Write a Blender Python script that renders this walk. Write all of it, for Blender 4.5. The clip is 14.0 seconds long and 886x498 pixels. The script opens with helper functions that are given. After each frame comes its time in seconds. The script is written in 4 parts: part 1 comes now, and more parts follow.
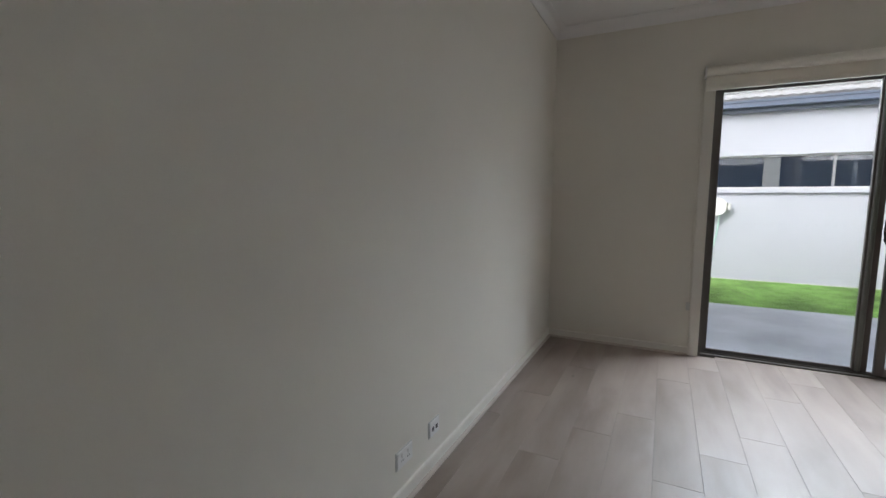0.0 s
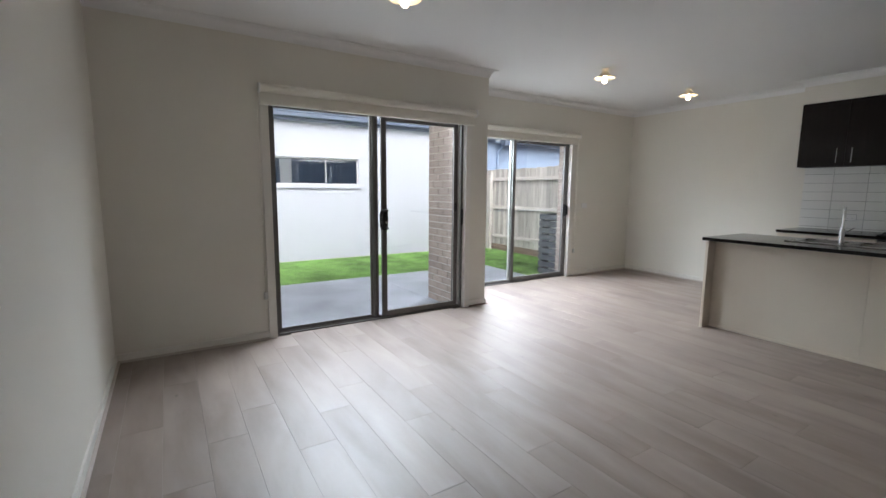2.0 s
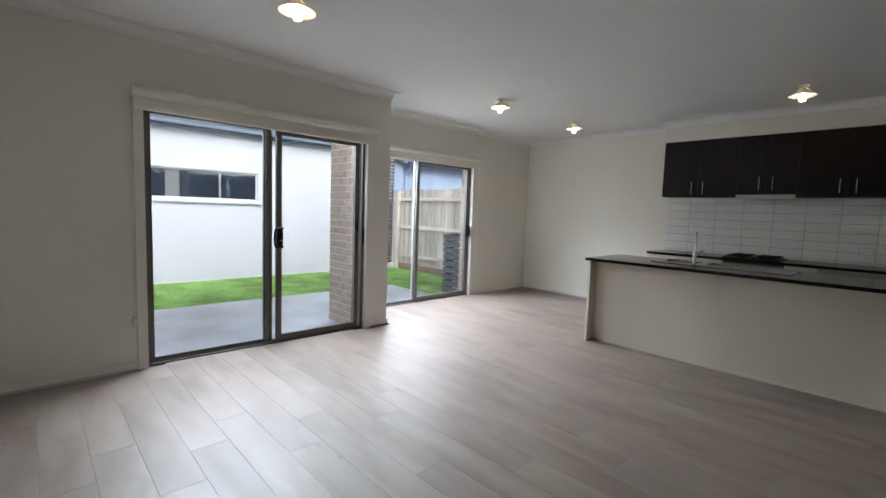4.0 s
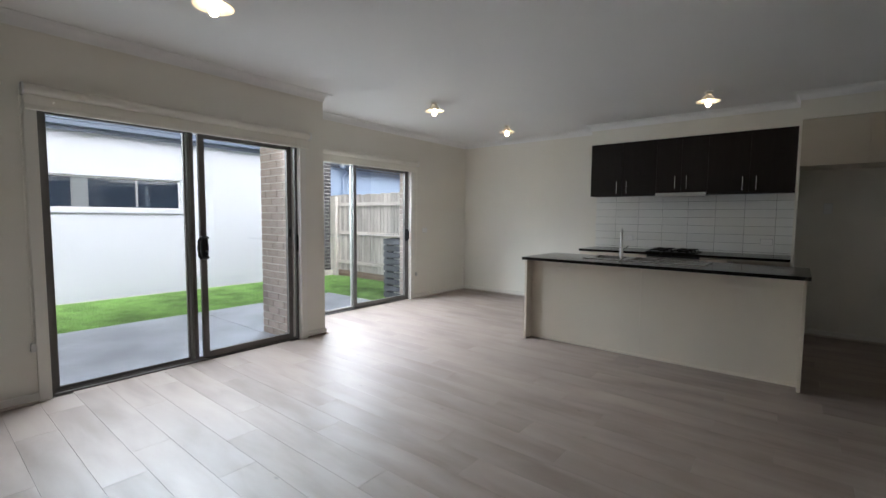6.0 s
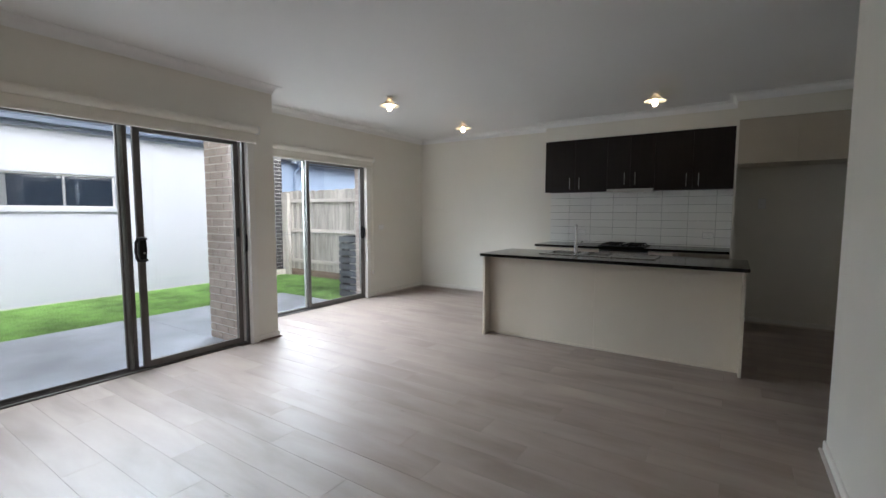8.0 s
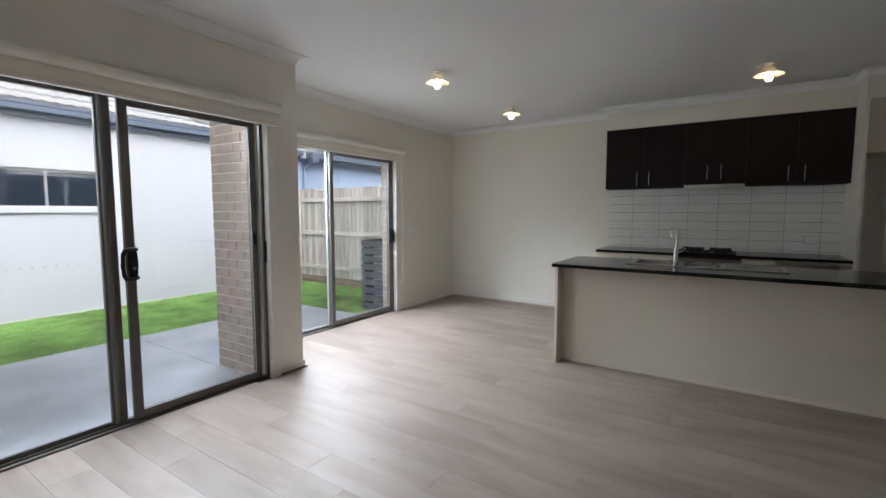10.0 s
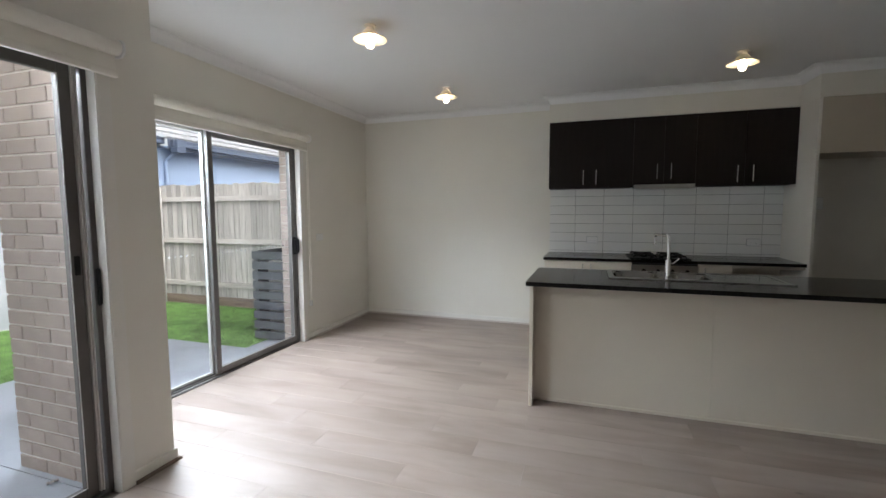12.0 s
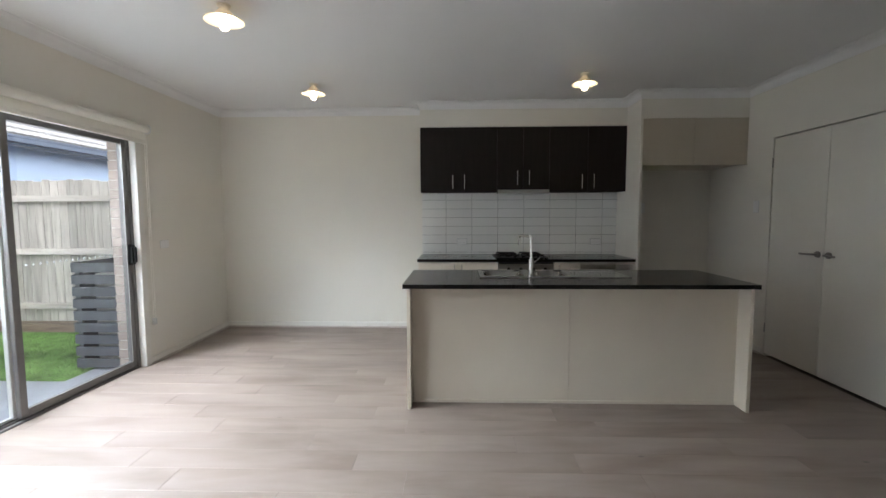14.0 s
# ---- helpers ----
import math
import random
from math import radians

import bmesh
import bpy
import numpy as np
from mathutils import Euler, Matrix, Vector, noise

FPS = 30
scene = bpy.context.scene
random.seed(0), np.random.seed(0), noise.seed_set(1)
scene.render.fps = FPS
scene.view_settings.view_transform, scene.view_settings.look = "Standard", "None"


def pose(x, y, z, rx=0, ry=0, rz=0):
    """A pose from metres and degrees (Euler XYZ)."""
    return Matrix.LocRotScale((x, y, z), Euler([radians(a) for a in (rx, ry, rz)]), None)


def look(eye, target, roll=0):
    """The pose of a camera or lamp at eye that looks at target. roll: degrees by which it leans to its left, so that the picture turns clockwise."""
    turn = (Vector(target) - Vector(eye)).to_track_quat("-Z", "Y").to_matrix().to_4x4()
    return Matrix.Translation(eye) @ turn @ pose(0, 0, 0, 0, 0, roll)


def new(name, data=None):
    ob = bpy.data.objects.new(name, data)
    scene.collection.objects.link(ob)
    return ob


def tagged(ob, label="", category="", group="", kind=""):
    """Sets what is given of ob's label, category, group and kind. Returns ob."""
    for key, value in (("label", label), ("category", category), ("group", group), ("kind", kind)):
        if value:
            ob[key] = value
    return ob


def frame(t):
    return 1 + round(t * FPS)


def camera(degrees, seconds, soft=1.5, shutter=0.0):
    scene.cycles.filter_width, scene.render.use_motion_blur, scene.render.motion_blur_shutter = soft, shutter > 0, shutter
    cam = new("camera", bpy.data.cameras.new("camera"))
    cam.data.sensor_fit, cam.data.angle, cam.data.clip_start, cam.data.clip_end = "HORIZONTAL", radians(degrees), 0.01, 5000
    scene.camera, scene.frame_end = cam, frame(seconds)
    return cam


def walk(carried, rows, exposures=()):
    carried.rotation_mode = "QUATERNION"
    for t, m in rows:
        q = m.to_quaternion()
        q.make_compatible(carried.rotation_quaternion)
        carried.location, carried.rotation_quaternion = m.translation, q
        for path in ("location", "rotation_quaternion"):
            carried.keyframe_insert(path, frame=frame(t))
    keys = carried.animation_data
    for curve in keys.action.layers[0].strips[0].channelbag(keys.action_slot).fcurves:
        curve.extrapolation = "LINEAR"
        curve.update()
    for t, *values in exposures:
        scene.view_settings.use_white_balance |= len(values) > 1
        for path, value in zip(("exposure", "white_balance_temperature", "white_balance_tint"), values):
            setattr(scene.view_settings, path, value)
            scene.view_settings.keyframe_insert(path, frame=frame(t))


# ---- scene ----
cam = camera(90.5, 14.0)
METRES, EYE, TILT, LEAN, TURN = 3.3, 1.32, 0.0, 0.0, 27.4
PATH = [
    (0, (0.17, 0.776, 1.227), (-0.723, 2.551, 1.001), 0.2),
    (0.5, (-0.136, 0.768, 1.273), (-0.546, 2.709, 1.02), -1.0),
    (1, (-0.29, 0.668, 1.352), (0.024, 2.62, 1.05), -1.5),
    (1.5, (-0.316, 0.645, 1.357), (0.516, 2.439, 1.058), -0.7),
    (2, (-0.314, 0.641, 1.333), (0.739, 2.321, 1.066), 0.5),
    (2.5, (-0.272, 0.606, 1.33), (0.889, 2.217, 1.094), 1.0),
    (3, (-0.238, 0.596, 1.336), (1.032, 2.127, 1.129), 1.6),
    (5.5, (-0.191, 0.558, 1.324), (1.28, 1.905, 1.181), 0.9),
    (6, (-0.168, 0.575, 1.324), (1.383, 1.829, 1.179), 0.5),
    (6.5, (-0.142, 0.583, 1.337), (1.477, 1.747, 1.184), 0.2),
    (7, (-0.138, 0.562, 1.336), (1.53, 1.655, 1.179), -0.0),
    (7.5, (-0.141, 0.574, 1.346), (1.544, 1.639, 1.18), 0.1),
    (8, (-0.128, 0.621, 1.342), (1.538, 1.715, 1.177), 0.1),
    (10.5, (0.486, 1.919, 1.362), (2.157, 3.005, 1.193), -0.1),
    (11, (0.659, 2.207, 1.378), (2.379, 3.214, 1.21), -0.3),
    (11.5, (0.882, 2.411, 1.381), (2.629, 3.369, 1.208), -0.6),
    (12, (1.035, 2.491, 1.388), (2.925, 3.123, 1.218), -0.2),
    (12.5, (1.064, 2.482, 1.376), (3.049, 2.657, 1.211), 0.5),
    (13, (1.089, 2.493, 1.376), (3.083, 2.478, 1.216), 0.5),
    (13.5, (1.095, 2.511, 1.38), (3.089, 2.489, 1.221), 0.2),
    (14, (1.095, 2.532, 1.375), (3.089, 2.593, 1.222), -0.2),
]
walk(cam, [(t, look(eye, target, roll)) for t, eye, target, roll in PATH], exposures=[
    (0.0, 0.76, 6300, 11), (0.5, 0.95, 6350, 12), (1.0, 1.0, 6300, 12), (2.0, 1.0, 6250, 11), (8.0, 1.0, 6200, 10),
    (10.5, 0.82, 6300, 11), (11.5, 0.80, 6300, 11), (12.5, 1.16, 6300, 10), (14.0, 1.24, 6280, 10)])

# ---- world, sun and lamps' settings ----
world = bpy.data.worlds.new("overcast")
scene.world = world
world.use_nodes = True
_sky = world.node_tree.nodes.new("ShaderNodeTexSky")
_sky.sky_type, _sky.sun_disc = "NISHITA", False
_sky.sun_elevation, _sky.sun_rotation = radians(40), radians(197)
_sky.air_density, _sky.dust_density = 1.0, 6.0
_bg = world.node_tree.nodes["Background"]
_bg.inputs["Strength"].default_value = SKY = 0.15
_cloud = world.node_tree.nodes.new("ShaderNodeHueSaturation")
_cloud.inputs["Saturation"].default_value, _cloud.inputs["Value"].default_value = 0.25, 1.05
world.node_tree.links.new(_sky.outputs["Color"], _cloud.inputs["Color"])
world.node_tree.links.new(_cloud.outputs["Color"], _bg.inputs["Color"])
sun = new("sun", bpy.data.lights.new("sun", "SUN"))
sun.data.energy, sun.data.angle, sun.data.color = 0.5, radians(40), (1.0, 0.98, 0.96)
sun.matrix_world = look((-14, -6, 15), (2, 6, 0))
scene.view_settings.exposure = 1.2


def sky_fill(name, x, y, z, w, h, power):
    """An added area lamp under the eave, standing in for overcast skylight, shining down and into the room."""
    la = new(name, bpy.data.lights.new(name, "AREA"))
    la.data.shape, la.data.size, la.data.size_y = "RECTANGLE", w, h
    la.data.energy, la.data.color, la.data.spread = power, (0.83, 0.915, 1.0), radians(108)
    la.matrix_world = look((x, y, z), (x, y - 1.0, z - 0.85))


sky_fill("daylight_fill_1", 1.48, 5.28, 2.37, 1.7, 0.42, 36)
sky_fill("daylight_fill_2", 3.62, 6.05, 2.37, 1.4, 0.42, 50)

# ---- materials ----


def mat(name, color, rough=0.6, metal=0.0, var=0.06, scale=6.0, bump=0.0, bscale=60.0, coat=0.0, rvar=0.05, per_object=0.0, stretch=(1, 1, 1), emit=0.0):
    m = bpy.data.materials.new(name)
    m.use_nodes = True
    nt = m.node_tree
    n, li = nt.nodes, nt.links
    b = n["Principled BSDF"]
    b.inputs["Roughness"].default_value, b.inputs["Metallic"].default_value = rough, metal
    b.inputs["Coat Weight"].default_value = coat
    tc = n.new("ShaderNodeTexCoord")
    mp = n.new("ShaderNodeMapping")
    mp.inputs["Scale"].default_value = stretch
    li.new(tc.outputs["Object"], mp.inputs["Vector"])
    big = n.new("ShaderNodeTexNoise")
    big.inputs["Scale"].default_value, big.inputs["Detail"].default_value = scale, 5
    li.new(mp.outputs["Vector"], big.inputs["Vector"])
    fine = n.new("ShaderNodeTexNoise")
    fine.inputs["Scale"].default_value, fine.inputs["Detail"].default_value = bscale, 3
    li.new(mp.outputs["Vector"], fine.inputs["Vector"])
    add = n.new("ShaderNodeMath")
    add.operation = "ADD"
    li.new(big.outputs["Fac"], add.inputs[0])
    half = n.new("ShaderNodeMath")
    half.operation = "MULTIPLY_ADD"
    half.inputs[1].default_value, half.inputs[2].default_value = 0.5, -0.25
    li.new(fine.outputs["Fac"], half.inputs[0])
    li.new(half.outputs[0], add.inputs[1])
    hsv = n.new("ShaderNodeHueSaturation")
    hsv.inputs["Color"].default_value = (*color, 1)
    val = n.new("ShaderNodeMapRange")
    val.inputs["From Min"].default_value, val.inputs["From Max"].default_value = 0.2, 0.8
    val.inputs["To Min"].default_value, val.inputs["To Max"].default_value = 1 - var, 1 + var
    li.new(add.outputs[0], val.inputs["Value"])
    last = val.outputs[0]
    if per_object:
        oi = n.new("ShaderNodeObjectInfo")
        pm = n.new("ShaderNodeMapRange")
        pm.inputs["To Min"].default_value, pm.inputs["To Max"].default_value = 1 - per_object, 1 + per_object
        li.new(oi.outputs["Random"], pm.inputs["Value"])
        mu = n.new("ShaderNodeMath")
        mu.operation = "MULTIPLY"
        li.new(last, mu.inputs[0])
        li.new(pm.outputs[0], mu.inputs[1])
        last = mu.outputs[0]
    li.new(last, hsv.inputs["Value"])
    li.new(hsv.outputs["Color"], b.inputs["Base Color"])
    rr = n.new("ShaderNodeMapRange")
    rr.inputs["To Min"].default_value, rr.inputs["To Max"].default_value = max(rough - rvar, 0), min(rough + rvar, 1)
    li.new(big.outputs["Fac"], rr.inputs["Value"])
    li.new(rr.outputs[0], b.inputs["Roughness"])
    if bump:
        bp = n.new("ShaderNodeBump")
        bp.inputs["Strength"].default_value, bp.inputs["Distance"].default_value = bump, 0.004
        li.new(fine.outputs["Fac"], bp.inputs["Height"])
        li.new(bp.outputs["Normal"], b.inputs["Normal"])
    if emit:
        b.inputs["Emission Color"].default_value = (1.0, 0.78, 0.5, 1)
        b.inputs["Emission Strength"].default_value = emit
    return m


def wood_mat(name, dark, mid, light, rough, long_axis, knots=True, vary=0.1, bump=0.15, grain=1.0, fine=0.35, along=0.9, stops=(0.42, 0.66, 0.92)):
    """Boards along one axis; each object shifts the grain by its own random number."""
    m = bpy.data.materials.new(name)
    m.use_nodes = True
    nt = m.node_tree
    n, li = nt.nodes, nt.links
    b = n["Principled BSDF"]
    tc = n.new("ShaderNodeTexCoord")
    oi = n.new("ShaderNodeObjectInfo")
    shift = n.new("ShaderNodeVectorMath")
    shift.operation = "ADD"
    sc = n.new("ShaderNodeMath")
    sc.operation = "MULTIPLY"
    sc.inputs[1].default_value = 57.0
    li.new(oi.outputs["Random"], sc.inputs[0])
    li.new(tc.outputs["Object"], shift.inputs[0])
    li.new(sc.outputs[0], shift.inputs[1])
    mp = n.new("ShaderNodeMapping")
    s = [9.0 * grain, 9.0 * grain, 9.0 * grain]
    s["xyz".index(long_axis)] = along * grain
    mp.inputs["Scale"].default_value = s
    li.new(shift.outputs[0], mp.inputs["Vector"])
    a = n.new("ShaderNodeTexNoise")
    a.inputs["Scale"].default_value, a.inputs["Detail"].default_value, a.inputs["Distortion"].default_value = 1.0, 6, (1.2 if along < 1 else 0.35)
    li.new(mp.outputs["Vector"], a.inputs["Vector"])
    f = n.new("ShaderNodeTexNoise")
    f.inputs["Scale"].default_value, f.inputs["Detail"].default_value = 9.0, 4
    li.new(mp.outputs["Vector"], f.inputs["Vector"])
    mixf = n.new("ShaderNodeMath")
    mixf.operation = "MULTIPLY_ADD"
    mixf.inputs[1].default_value = fine
    li.new(f.outputs["Fac"], mixf.inputs[0])
    li.new(a.outputs["Fac"], mixf.inputs[2])
    ramp = n.new("ShaderNodeValToRGB")
    el = ramp.color_ramp.elements
    el[0].position, el[0].color = stops[0], (*dark, 1)
    el[1].position, el[1].color = stops[2], (*light, 1)
    e = el.new(stops[1])
    e.color = (*mid, 1)
    li.new(mixf.outputs[0], ramp.inputs["Fac"])
    col = ramp.outputs["Color"]
    if knots:
        vo = n.new("ShaderNodeTexVoronoi")
        vo.inputs["Scale"].default_value = 1.0
        kp = n.new("ShaderNodeMapping")
        ks = [4.2, 4.2, 4.2]
        ks["xyz".index(long_axis)] = 2.1
        kp.inputs["Scale"].default_value = ks
        li.new(shift.outputs[0], kp.inputs["Vector"])
        li.new(kp.outputs["Vector"], vo.inputs["Vector"])
        kr = n.new("ShaderNodeMapRange")
        kr.inputs["From Min"].default_value, kr.inputs["From Max"].default_value = 0.018, 0.055
        kr.inputs["To Min"].default_value, kr.inputs["To Max"].default_value = 0.55, 1.0
        li.new(vo.outputs["Distance"], kr.inputs["Value"])
        mk = n.new("ShaderNodeMix")
        mk.data_type, mk.blend_type = "RGBA", "MULTIPLY"
        mk.inputs["Factor"].default_value = 1.0
        li.new(col, mk.inputs["A"])
        li.new(kr.outputs[0], mk.inputs["B"])
        col = mk.outputs["Result"]
    hsv = n.new("ShaderNodeHueSaturation")
    pm = n.new("ShaderNodeMapRange")
    pm.inputs["To Min"].default_value, pm.inputs["To Max"].default_value = 1 - vary, 1 + vary
    li.new(oi.outputs["Random"], pm.inputs["Value"])
    li.new(pm.outputs[0], hsv.inputs["Value"])
    li.new(col, hsv.inputs["Color"])
    li.new(hsv.outputs["Color"], b.inputs["Base Color"])
    rr = n.new("ShaderNodeMapRange")
    rr.inputs["To Min"].default_value, rr.inputs["To Max"].default_value = rough - 0.06, rough + 0.08
    li.new(f.outputs["Fac"], rr.inputs["Value"])
    li.new(rr.outputs[0], b.inputs["Roughness"])
    bp = n.new("ShaderNodeBump")
    bp.inputs["Strength"].default_value, bp.inputs["Distance"].default_value = bump, 0.002
    li.new(f.outputs["Fac"], bp.inputs["Height"])
    li.new(bp.outputs["Normal"], b.inputs["Normal"])
    return m


WALL = mat("wall_paint", (0.725, 0.695, 0.628), 0.62, var=0.025, scale=1.2, bump=0.08, bscale=220)
CEIL = mat("ceiling_paint", (0.78, 0.775, 0.765), 0.8, var=0.015, scale=0.9, bump=0.05, bscale=200)
TRIM = mat("trim_gloss_paint", (0.73, 0.705, 0.655), 0.32, var=0.02, scale=3, bump=0.03)
OAK = wood_mat("washed_oak_laminate", (0.175, 0.131, 0.107), (0.252, 0.197, 0.165), (0.305, 0.245, 0.210), 0.47, "y", True, 0.06, 0.05, 0.62, fine=0.12, along=1.9, stops=(0.34, 0.56, 0.76))
for _o in OAK.node_tree.nodes:
    if _o.type == "BSDF_PRINCIPLED":
        _o.inputs["Specular IOR Level"].default_value = 0.95
BROWN = mat("dark_brown_nib_bead", (0.15, 0.105, 0.08), 0.8, var=0.2, scale=15)
BEAD = mat("greige_bead", (0.50, 0.44, 0.40), 0.5, var=0.1, scale=8)
SUB = mat("joint_dark", (0.11, 0.088, 0.075), 0.8)
FRAME = mat("bronze_grey_powdercoat", (0.118, 0.106, 0.097), 0.42, metal=0.2, var=0.05, scale=12, bump=0.03)
FRAMEL = mat("pale_anodised_edge_and_highlight", (0.62, 0.60, 0.58), 0.4, metal=0.3, var=0.05, scale=12)
BLACK = mat("black_plastic", (0.010, 0.010, 0.010), 0.5, var=0.1, scale=20)
BLIND = mat("blind_vinyl", (0.76, 0.73, 0.66), 0.5, var=0.02, scale=5, bump=0.1, bscale=300)
DARKWOOD = wood_mat("dark_wenge_laminate", (0.009, 0.0058, 0.0050), (0.011, 0.0072, 0.0062), (0.0135, 0.009, 0.0076), 0.58, "z", False, 0.04, 0.06, 2.0)
CABW = mat("cream_laminate", (0.67, 0.60, 0.50), 0.45, var=0.015, scale=4, bump=0.03, bscale=150)
CABG = mat("taupe_laminate", (0.46, 0.405, 0.325), 0.45, var=0.02, scale=4, bump=0.03, bscale=150)
STEEL = mat("brushed_steel", (0.55, 0.55, 0.545), 0.16, metal=1.0, var=0.08, scale=20, bump=0.05, bscale=120, stretch=(1, 8, 1))
CHROME = mat("chrome", (0.78, 0.78, 0.78), 0.07, metal=1.0, var=0.02)
NICKEL = mat("satin_nickel", (0.36, 0.34, 0.32), 0.3, metal=1.0, var=0.04)
# darker copy of the steel: the dim kitchen's reflection put into the colour
SINKST = mat("dark_reflection_sink_steel", (0.30, 0.295, 0.28), 0.06, metal=1.0, var=0.08, scale=20)
STONE = mat("dark_reconstituted_stone", (0.010, 0.0085, 0.008), 0.12, var=0.8, scale=60, bump=0.0, bscale=350)
TILE = mat("white_glazed_tile", (0.76, 0.755, 0.73), 0.16, var=0.015, scale=5, per_object=0.03, coat=0.3)
GROUT = mat("grey_grout", (0.13, 0.125, 0.12), 0.9, var=0.1, scale=30, bump=0.3)
BRICK = mat("pinkish_brown_brick", (0.385, 0.312, 0.27), 0.85, var=0.12, scale=14, bump=0.7, bscale=110, per_object=0.07)
MORTAR = mat("cream_mortar", (0.64, 0.59, 0.54), 0.9, var=0.12, scale=25, bump=0.7)
DBRICK = mat("charcoal_brick", (0.055, 0.051, 0.056), 0.8, var=0.2, scale=14, bump=0.6, bscale=110, per_object=0.25)
LMORTAR = mat("pale_mortar", (0.78, 0.77, 0.75), 0.9, var=0.1, scale=25, bump=0.5)
CONC = mat("patio_concrete", (0.37, 0.39, 0.43), 0.62, var=0.42, scale=1.1, bump=0.25, bscale=180)
EARTH = mat("bare_earth", (0.16, 0.13, 0.10), 0.95, var=0.3, scale=5, bump=0.8)
TURF = mat("synthetic_turf", (0.20, 0.31, 0.10), 0.8, var=0.45, scale=2.5, bump=0.8, bscale=240)
BLADE = mat("turf_blades", (0.245, 0.43, 0.125), 0.6, var=0.7, scale=1.9, bscale=9)
RENDERW = mat("white_render", (0.44, 0.455, 0.505), 0.85, var=0.03, scale=1.2, bump=0.12, bscale=160)
BLUEW = mat("grey_blue_render", (0.28, 0.36, 0.50), 0.85, var=0.04, scale=1.2, bump=0.3, bscale=160)
GUTTER = mat("slate_gutter_paint", (0.095, 0.12, 0.175), 0.35, var=0.06, scale=4)
ROOFT = mat("grey_concrete_roof_tile", (0.40, 0.40, 0.41), 0.35, var=0.15, scale=5, per_object=0.12)
PINE = wood_mat("weathered_pine", (0.33, 0.305, 0.28), (0.48, 0.45, 0.42), (0.59, 0.56, 0.525), 0.85, "z", True, 0.26, 0.5, 1.3)
PINER = wood_mat("weathered_pine_rail", (0.44, 0.40, 0.36), (0.60, 0.56, 0.52), (0.70, 0.665, 0.63), 0.85, "y", False, 0.12, 0.5, 1.3)
CHARC = mat("charcoal_stained_timber", (0.105, 0.112, 0.13), 0.6, var=0.2, scale=10, bump=0.3, bscale=60, stretch=(1, 1, 6))
WHITEP = mat("white_plastic", (0.74, 0.735, 0.72), 0.35, var=0.01)
GREYPL = mat("grey_unit_paint", (0.55, 0.55, 0.53), 0.5, var=0.04)
DARKIN = mat("dark_interior", (0.03, 0.03, 0.035), 0.6)
CURT = mat("grey_curtain", (0.13, 0.14, 0.15), 0.9, var=0.1)
BULB = mat("lit_globe", (1, 0.9, 0.7), 0.4, emit=15.0)
SHADE = mat("enamel_shade_cream", (0.82, 0.78, 0.70), 0.35, var=0.01)
OPAL = bpy.data.materials.new("opal_shade")
OPAL.use_nodes = True
_n, _l = OPAL.node_tree.nodes, OPAL.node_tree.links
_t, _m = _n.new("ShaderNodeBsdfTranslucent"), _n.new("ShaderNodeMixShader")
_t.inputs["Color"].default_value = (0.95, 0.88, 0.76, 1)
_n["Principled BSDF"].inputs["Base Color"].default_value = (0.8, 0.76, 0.68, 1)
_n["Principled BSDF"].inputs["Roughness"].default_value = 0.35
_m.inputs["Fac"].default_value = 0.17
_l.new(_n["Principled BSDF"].outputs[0], _m.inputs[1])
_l.new(_t.outputs[0], _m.inputs[2])
_l.new(_m.outputs[0], _n["Material Output"].inputs["Surface"])


def glass_mat(name, tint=(0.97, 0.985, 0.98), rough=0.0):
    m = bpy.data.materials.new(name)
    m.use_nodes = True
    b = m.node_tree.nodes["Principled BSDF"]
    b.inputs["Base Color"].default_value = (*tint, 1)
    b.inputs["Transmission Weight"].default_value, b.inputs["Roughness"].default_value, b.inputs["IOR"].default_value = 1.0, rough, 1.45
    return m


FRAME2 = mat("mid_bronze_powdercoat", (0.17, 0.16, 0.155), 0.42, metal=0.2, var=0.05, scale=12)
WINFR = mat("pale_window_paint", (0.50, 0.50, 0.52), 0.5)
MULL = mat("grey_mullion_paint", (0.24, 0.245, 0.26), 0.5)
# the green tint is the garden's reflection put into the frame colour
STILE = mat("green_reflection_powdercoat", (0.15, 0.157, 0.14), 0.32, metal=0.2, var=0.05, scale=12)
DPINE = wood_mat("dark_brown_pine", (0.12, 0.085, 0.06), (0.21, 0.155, 0.12), (0.30, 0.23, 0.18), 0.9, "y", False, 0.15, 0.5, 1.3)
PALEFR = mat("pale_grey_stile", (0.60, 0.60, 0.58), 0.4, metal=0.1, var=0.05, scale=12)
# hip caps: roof tile darkened, the steeper faces' shade in the colour
HIPT = mat("shaded_hip_tile", (0.17, 0.17, 0.18), 0.8, var=0.1, scale=5)
GLASS = glass_mat("clear_glass")
for _mm in (STONE, DARKWOOD, BLACK):      # matt-sealed dark surfaces
    _mm.node_tree.nodes["Principled BSDF"].inputs["Specular IOR Level"].default_value = 0.22

# ---- mesh helpers ----


def box(bm, x0, x1, y0, y1, z0, z1, bev=0.0):
    vs = [bm.verts.new((x, y, z)) for x in (x0, x1) for y in (y0, y1) for z in (z0, z1)]
    q = [(0, 1, 3, 2), (4, 6, 7, 5), (0, 4, 5, 1), (2, 3, 7, 6), (0, 2, 6, 4), (1, 5, 7, 3)]
    fs = [bm.faces.new([vs[i] for i in f]) for f in q]
    if bev:
        es = list({e for f in fs for e in f.edges})
        bmesh.ops.bevel(bm, geom=es, offset=bev, segments=2, affect="EDGES")
    return vs


